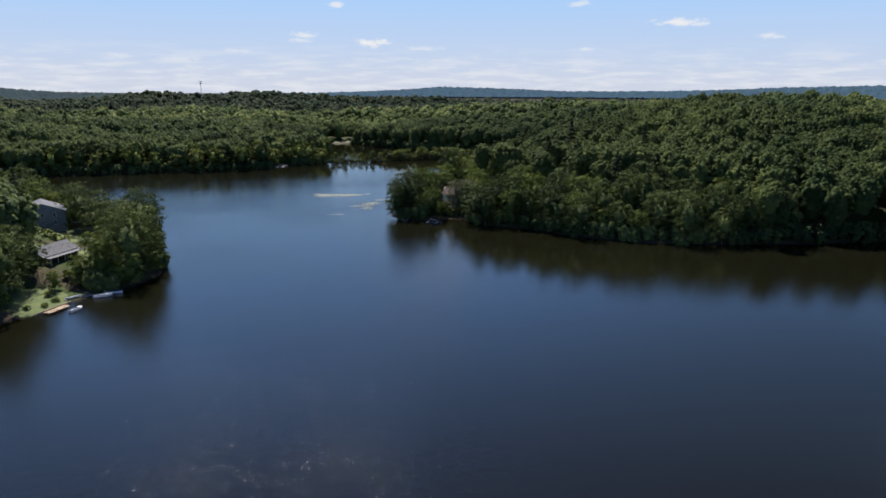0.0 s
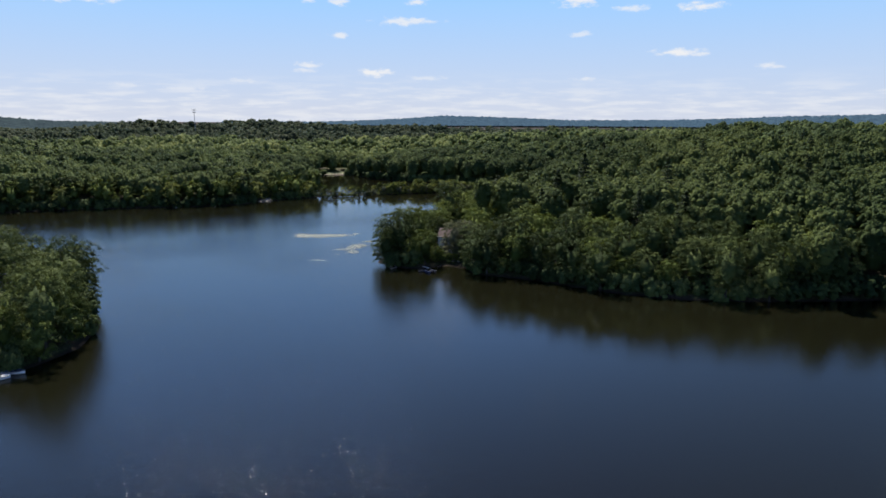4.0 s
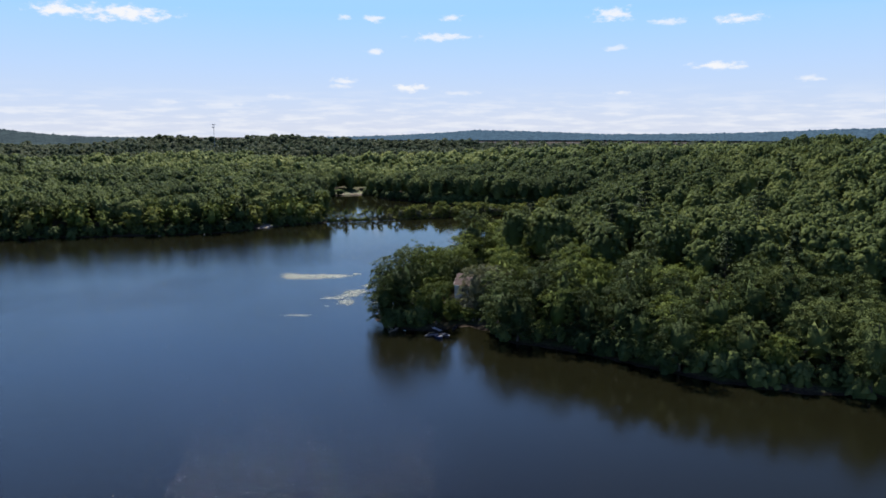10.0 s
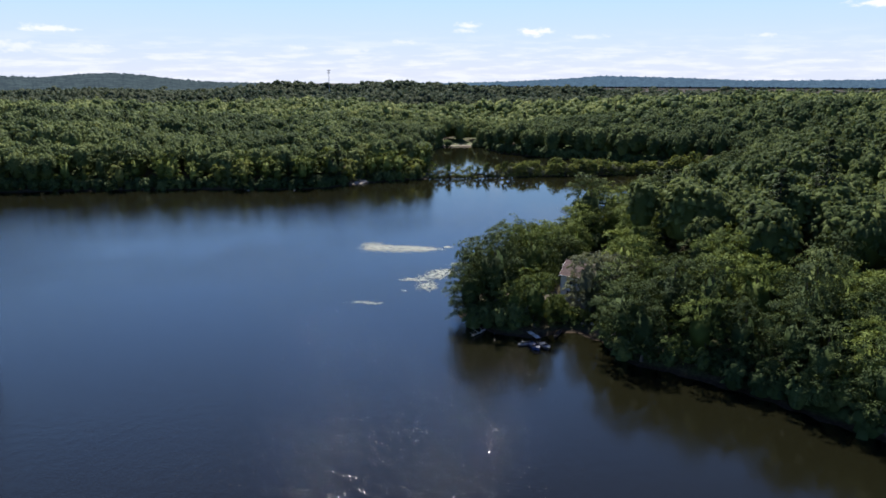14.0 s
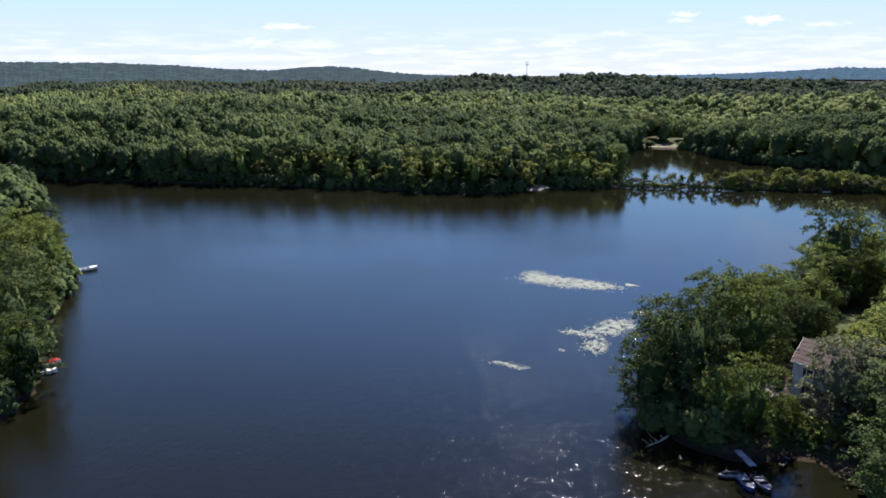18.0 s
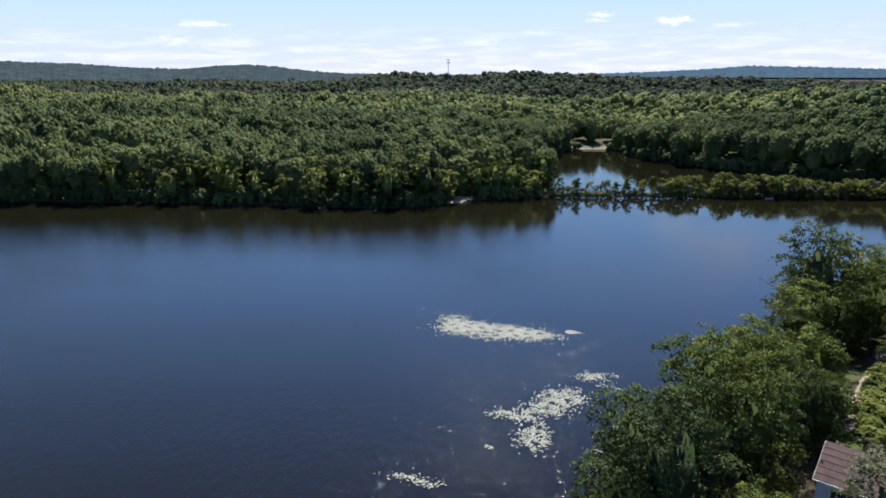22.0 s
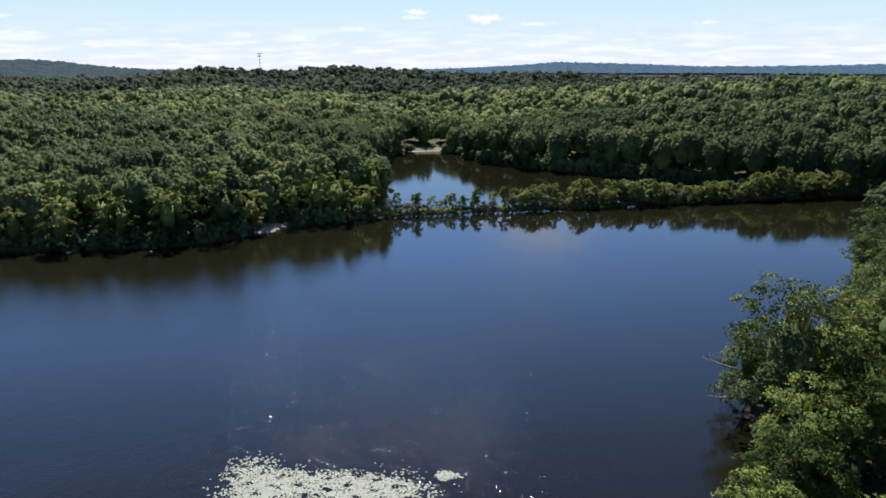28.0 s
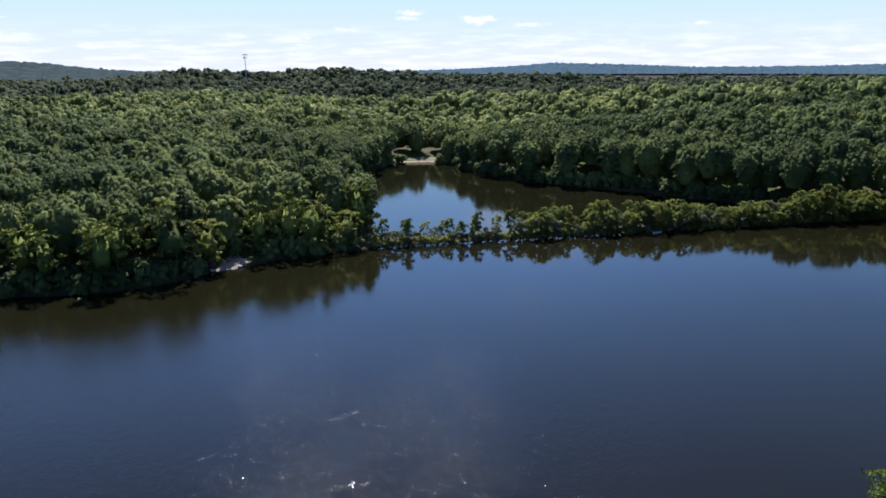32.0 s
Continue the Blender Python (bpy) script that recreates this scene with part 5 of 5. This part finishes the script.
# floodlight pole above the forest
pole = tagged(new("floodlight_pole"), "tall grey floodlight pole standing above the forest", "light pole")
px, py = -250.0, 1092.0
pz = float(ground_height(px, py))
pole.matrix_basis = pose(px, py, pz, 0, 0, 10)
top = 58.6 - pz
part("shaft", rod((0, 0, -.5), (0, 0, top), .55, .30, 12), GALVANISED, pole)
for z, half in ((top - .3, 2.6), (top - 3.6, 2.0)):
    arm = part("crossarm", box(-half, half, -.14, .14, z - .14, z + .14), GALVANISED, pole)
    for k in range(5):
        lx = -half + .3 + k * (2 * half - .6) / 4
        lamp = part("floodlight", box(lx - .32, lx + .32, -.55, -.1, z - .2, z + .75, .06), HULL_DARK, arm, "boxy dark floodlight")
        part("visor", box(lx - .34, lx + .34, -.85, -.5, z + .72, z + .78), STEEL, lamp)

# -- planting by hand --
rnd = random.Random(3)
def causeway_front(x):
    return float(np.interp(x, (-30, -18, 27, 72, 133, 180), (498.5, 504, 514.5, 525.8, 540, 549)))


for x in np.arange(-27, 146, 2.1):
    for row in range(2):
        thin = x < 16
        if rnd.random() < (.40 if thin and row else .12 if thin else .10):
            continue
        kind = rnd.choice([4, 4, 1, 3] if thin else [1, 1, 0, 1, 4, 3] if x < 100 else [1, 0, 1, 1])
        tall = rnd.uniform(.5, 1.3) if thin else rnd.uniform(.7, 1.3) * (1.5 if x > 100 else 1.25)
        SHRUBS.plant(kind, x + rnd.uniform(-.9, .9), causeway_front(x) + 1.1 + row * 4.0 + rnd.uniform(-.9, .9), rnd.uniform(0, 360), tall, rnd.uniform(.85, 1.2))
for x in np.arange(-26, 146, 1.7):
    small = rnd.uniform(.5, .8) if x < 16 else rnd.uniform(.5, .85)
    SHRUBS.plant(rnd.choice([0, 2, 0, 3]), x, causeway_front(x) + rnd.uniform(-.5, .5), rnd.uniform(0, 360), small, rnd.uniform(.8, 1.2))
for x, y, k, s in ((27, 290, 0, .8), (30, 289.4, 0, 1.0), (33, 288.6, 2, 1.3), (36, 289.2, 0, .9), (34.5, 291.2, 2, 1.2), (38.5, 290.6, 3, 1.1), (31, 292.2, 2, 1.0), (41, 289, 0, 1.1), (28.4, 292.6, 1, .7),
                   (42.2, 293.4, 3, 1.3), (44.5, 296.5, 3, 1.2), (24.5, 290.6, 1, .9), (29, 305.4, 0, .7), (30, 308.2, 3, .7), (45, 331, 0, 1.0), (48.5, 331.5, 0, 1.2), (50, 336, 0, 1.1), (53, 340, 0, 1.25),
                   (47, 327.5, 2, 1.3), (56, 345, 1, 1.0), (51.5, 329, 2, 1.2), (54.5, 333.5, 0, 1.2), (57.5, 338, 0, 1.2), (43, 316, 0, .9), (42.5, 322.5, 0, .9), (43.6, 326, 2, 1.2), (45, 329, 0, .9), (46.4, 333, 2, 1.3), (47.6, 337, 0, 1.0), (49.2, 341, 0, 1.0), (43, 318.5, 2, 1.3), (44.6, 324, 0, .8), (47.4, 335, 2, 1.2), (43.8, 326, 0, 1.0), (45.6, 329.5, 0, .9), (45, 322.6, 2, 1.2), (48, 324.6, 0, 1.0), (42.6, 320, 0, .9), (49.5, 327, 0, 1.1), (52, 336.5, 0, 1.0), (55.5, 341.5, 0, 1.0), (50.2, 341, 2, 1.3), (40.5, 313.5, 3, .8), (47.5, 313.5, 2, 1.3), (51.5, 317.5, 0, 1.2),
                   (54, 323, 0, 1.2), (58, 329, 1, 1.0), (-82.4, 175, 2, .5), (-85.4, 172.5, 2, .45), (-81.4, 179, 2, .55), (-84.4, 182, 0, .5), (-75.4, 191, 3, .9), (-79.4, 189.5, 0, 1.0), (-83.4, 195, 2, 1.2),
                   (-102.4, 231, 2, .9), (-106.4, 234, 2, 1.0), (-110.4, 237, 2, .9), (-98.4, 229, 0, .8)):
    SHRUBS.plant(k, x, y, rnd.uniform(0, 360), s, rnd.uniform(.9, 1.1))
for x, y, s in ((21, 290, 1.0), (23.4, 292.4, 1.1), (26, 292.8, 1.05), (30.4, 294.2, .8), (32.2, 292.6, .75), (28.6, 291.2, .8), (19.4, 287.4, .9), (31.5, 288, .7), (36.5, 287, .75), (40, 287.5, .9), (45.5, 290, 1.1)):
    SHRUBS.plant(1, x, y, rnd.uniform(0, 360), s, rnd.uniform(.9, 1.1))
for x, y, k, s in ((42.8, 293, 6, .95), (51, 297, 6, .8), (37.4, 293.4, 6, .98), (23, 321, 1, .92), (35.5, 317.5, 3, .72), (36.5, 331, 5, .98), (30.5, 327, 3, .95), (29, 288, 5, .42), (28.5, 311, 2, .66),
                   (33.5, 316.5, 0, .62), (43.5, 366.5, 4, 1.17), (43, 376, 3, .86), (51, 372, 1, 1.1), (47.5, 357, 3, .82), (25, 294.5, 5, .62), (21, 286.5, 1, .58), (16, 291.5, 0, 1.0), (11.5, 289, 4, .86), (18.5, 302, 2, .92), (12, 299, 0, .86),
                   (20, 314, 1, 1.0), (31, 290, 5, .40), (-103, 180, 0, .8), (-105, 191, 4, .8), (-79, 217, 1, .7),
                   (-68.5, 199, 0, 1.08), (-70.5, 211, 4, 1.14), (-74, 226, 2, 1.12), (-80.5, 193, 3, .5), (-84.5, 186.5, 5, .42), (136, 231.5, 2, .95), (142, 230, 0, .9), (148, 231.5, 4, .95), (143.5, 237, 1, 1.0), (130, 232, 4, .9), (-76.5, 198, 1, .8), (-76, 238, 0, 1.0), (-104, 254, 4, 1.0), (-94, 187, 2, .80), (-93, 194, 0, .66), (-102, 205, 2, .8), (-66.5, 205, 3, .8), (-92, 172, 3, .5)):
    TREES.plant(k, x, y, rnd.uniform(0, 360), s, rnd.uniform(.95, 1.1))


# -- water lilies --
def lily_material():
    m, n, out = material("lily_pads")
    tone = n.add("ShaderNodeNewGeometry").outputs["Random Per Island"]
    colour = n.mix(n.ramp(tone, .1, .9), (0.082, 0.104, 0.060, 1), (0.150, 0.172, 0.114, 1))
    colour = n.mix(n.math("GREATER_THAN", tone, .975), colour, (0.24, 0.15, 0.10, 1))
    b = n.add("ShaderNodeBsdfPrincipled", Base_Color=colour, Roughness=0.55)
    n.tree.links.new(b.outputs[0], out.inputs[0])
    return m


LILY = lily_material()


def lily_patch(name, blobs, seed, label, scattered=0):
    """Floating pads: round leaves with a notch, crowded inside the blobs (x, y, rx, ry, pads a square metre) and sparse round them."""
    rng = np.random.default_rng(seed)
    pts = []
    for bx, by, rx, ry, dense in blobs:
        n = int(math.pi * rx * ry * dense * 3.4)
        a, r = rng.uniform(0, 2 * math.pi, n), np.sqrt(rng.uniform(0, 1, n)) * (1 + .16 * rng.normal(0, 1, n).clip(-2, 2))
        r = r * (1 + .18 * np.sin(3 * a + seed) + .12 * np.sin(5 * a + 2 * seed))
        pts.append(np.stack([bx + rx * r * np.cos(a), by + ry * r * np.sin(a)], -1))
        k = int(scattered * math.sqrt(rx * ry))
        a, r = rng.uniform(0, 2 * math.pi, k), 1.05 + np.abs(rng.normal(0, .35, k))
        pts.append(np.stack([bx + rx * r * np.cos(a), by + ry * r * np.sin(a)], -1))
    pts = np.concatenate(pts)
    # open water shows between the crowded pads
    gap = np.sin(pts[:, 0] * 2.1 + 1.7 * np.sin(pts[:, 1] * 1.3 + seed)) + np.sin(pts[:, 1] * 2.9 + 1.4 * np.sin(pts[:, 0] * 1.1)) + rng.normal(0, .7, len(pts))
    pts = pts[gap > -1.05]
    n, sides = len(pts), 8
    size, turn = rng.uniform(.08, .17, n), rng.uniform(0, 6.28, n)
    ang = turn[:, None] + np.linspace(.25, 2 * math.pi - .25, sides - 1)[None]
    wob = rng.uniform(.85, 1.1, (n, sides - 1)) * size[:, None]
    x = np.concatenate([pts[:, :1] + .2 * size[:, None] * np.cos(turn)[:, None], pts[:, :1] + wob * np.cos(ang)], 1)
    y = np.concatenate([pts[:, 1:] + .2 * size[:, None] * np.sin(turn)[:, None], pts[:, 1:] + wob * np.sin(ang)], 1)
    z = rng.uniform(.012, .05, (n, 1)) + rng.uniform(-.004, .022, (n, sides))
    me = sheet(name, np.stack([x, y, z], -1).reshape(-1, 3), np.arange(n * sides).reshape(n, sides), LILY)
    return tagged(new(name, me), label, "water lilies", kind="stuff")


lily_patch("lily_pads", [(-17, 352, 9.5, 4.0, 11), (-24, 352.5, 4.5, 3.6, 10), (-9, 352.2, 5.0, 3.2, 8), (-26, 357, 2.4, 1.8, 4)], 1, "broad raft of pale green lily pads", 22)
lily_patch("lily_pads", [(-1.2, 355.6, 1.5, .9, 22)], 2, "small raft of pale lily pads", 3)
lily_patch("lily_pads", [(4.6, 336, 2.4, 1.6, 8), (7.2, 337.6, 1.6, .6, 4), (7.4, 333, 1.8, .5, 4)], 3, "little raft of lily pads near the point", 14)
lily_patch("lily_pads", [(0.8, 327, 3.4, 3.0, 10), (-1.2, 322.6, 3.0, 2.6, 8), (-5.4, 319, 3.4, 1.6, 8), (-1.6, 313.6, 2.2, 3.4, 8)], 4, "ragged raft of pale green lily pads", 24)
lily_patch("lily_pads", [(-15.2, 298.6, 3.2, .9, 5), (-12.2, 298.2, 1.2, .7, 6)], 5, "thin scatter of lily pads on open water", 12)
lily_patch("lily_pads", [(7.6, 312, 1.2, .6, 5), (9.5, 320, 1.0, .8, 3), (-7, 309, .8, .4, 4)], 6, "few loose lily pads near the point", 8)
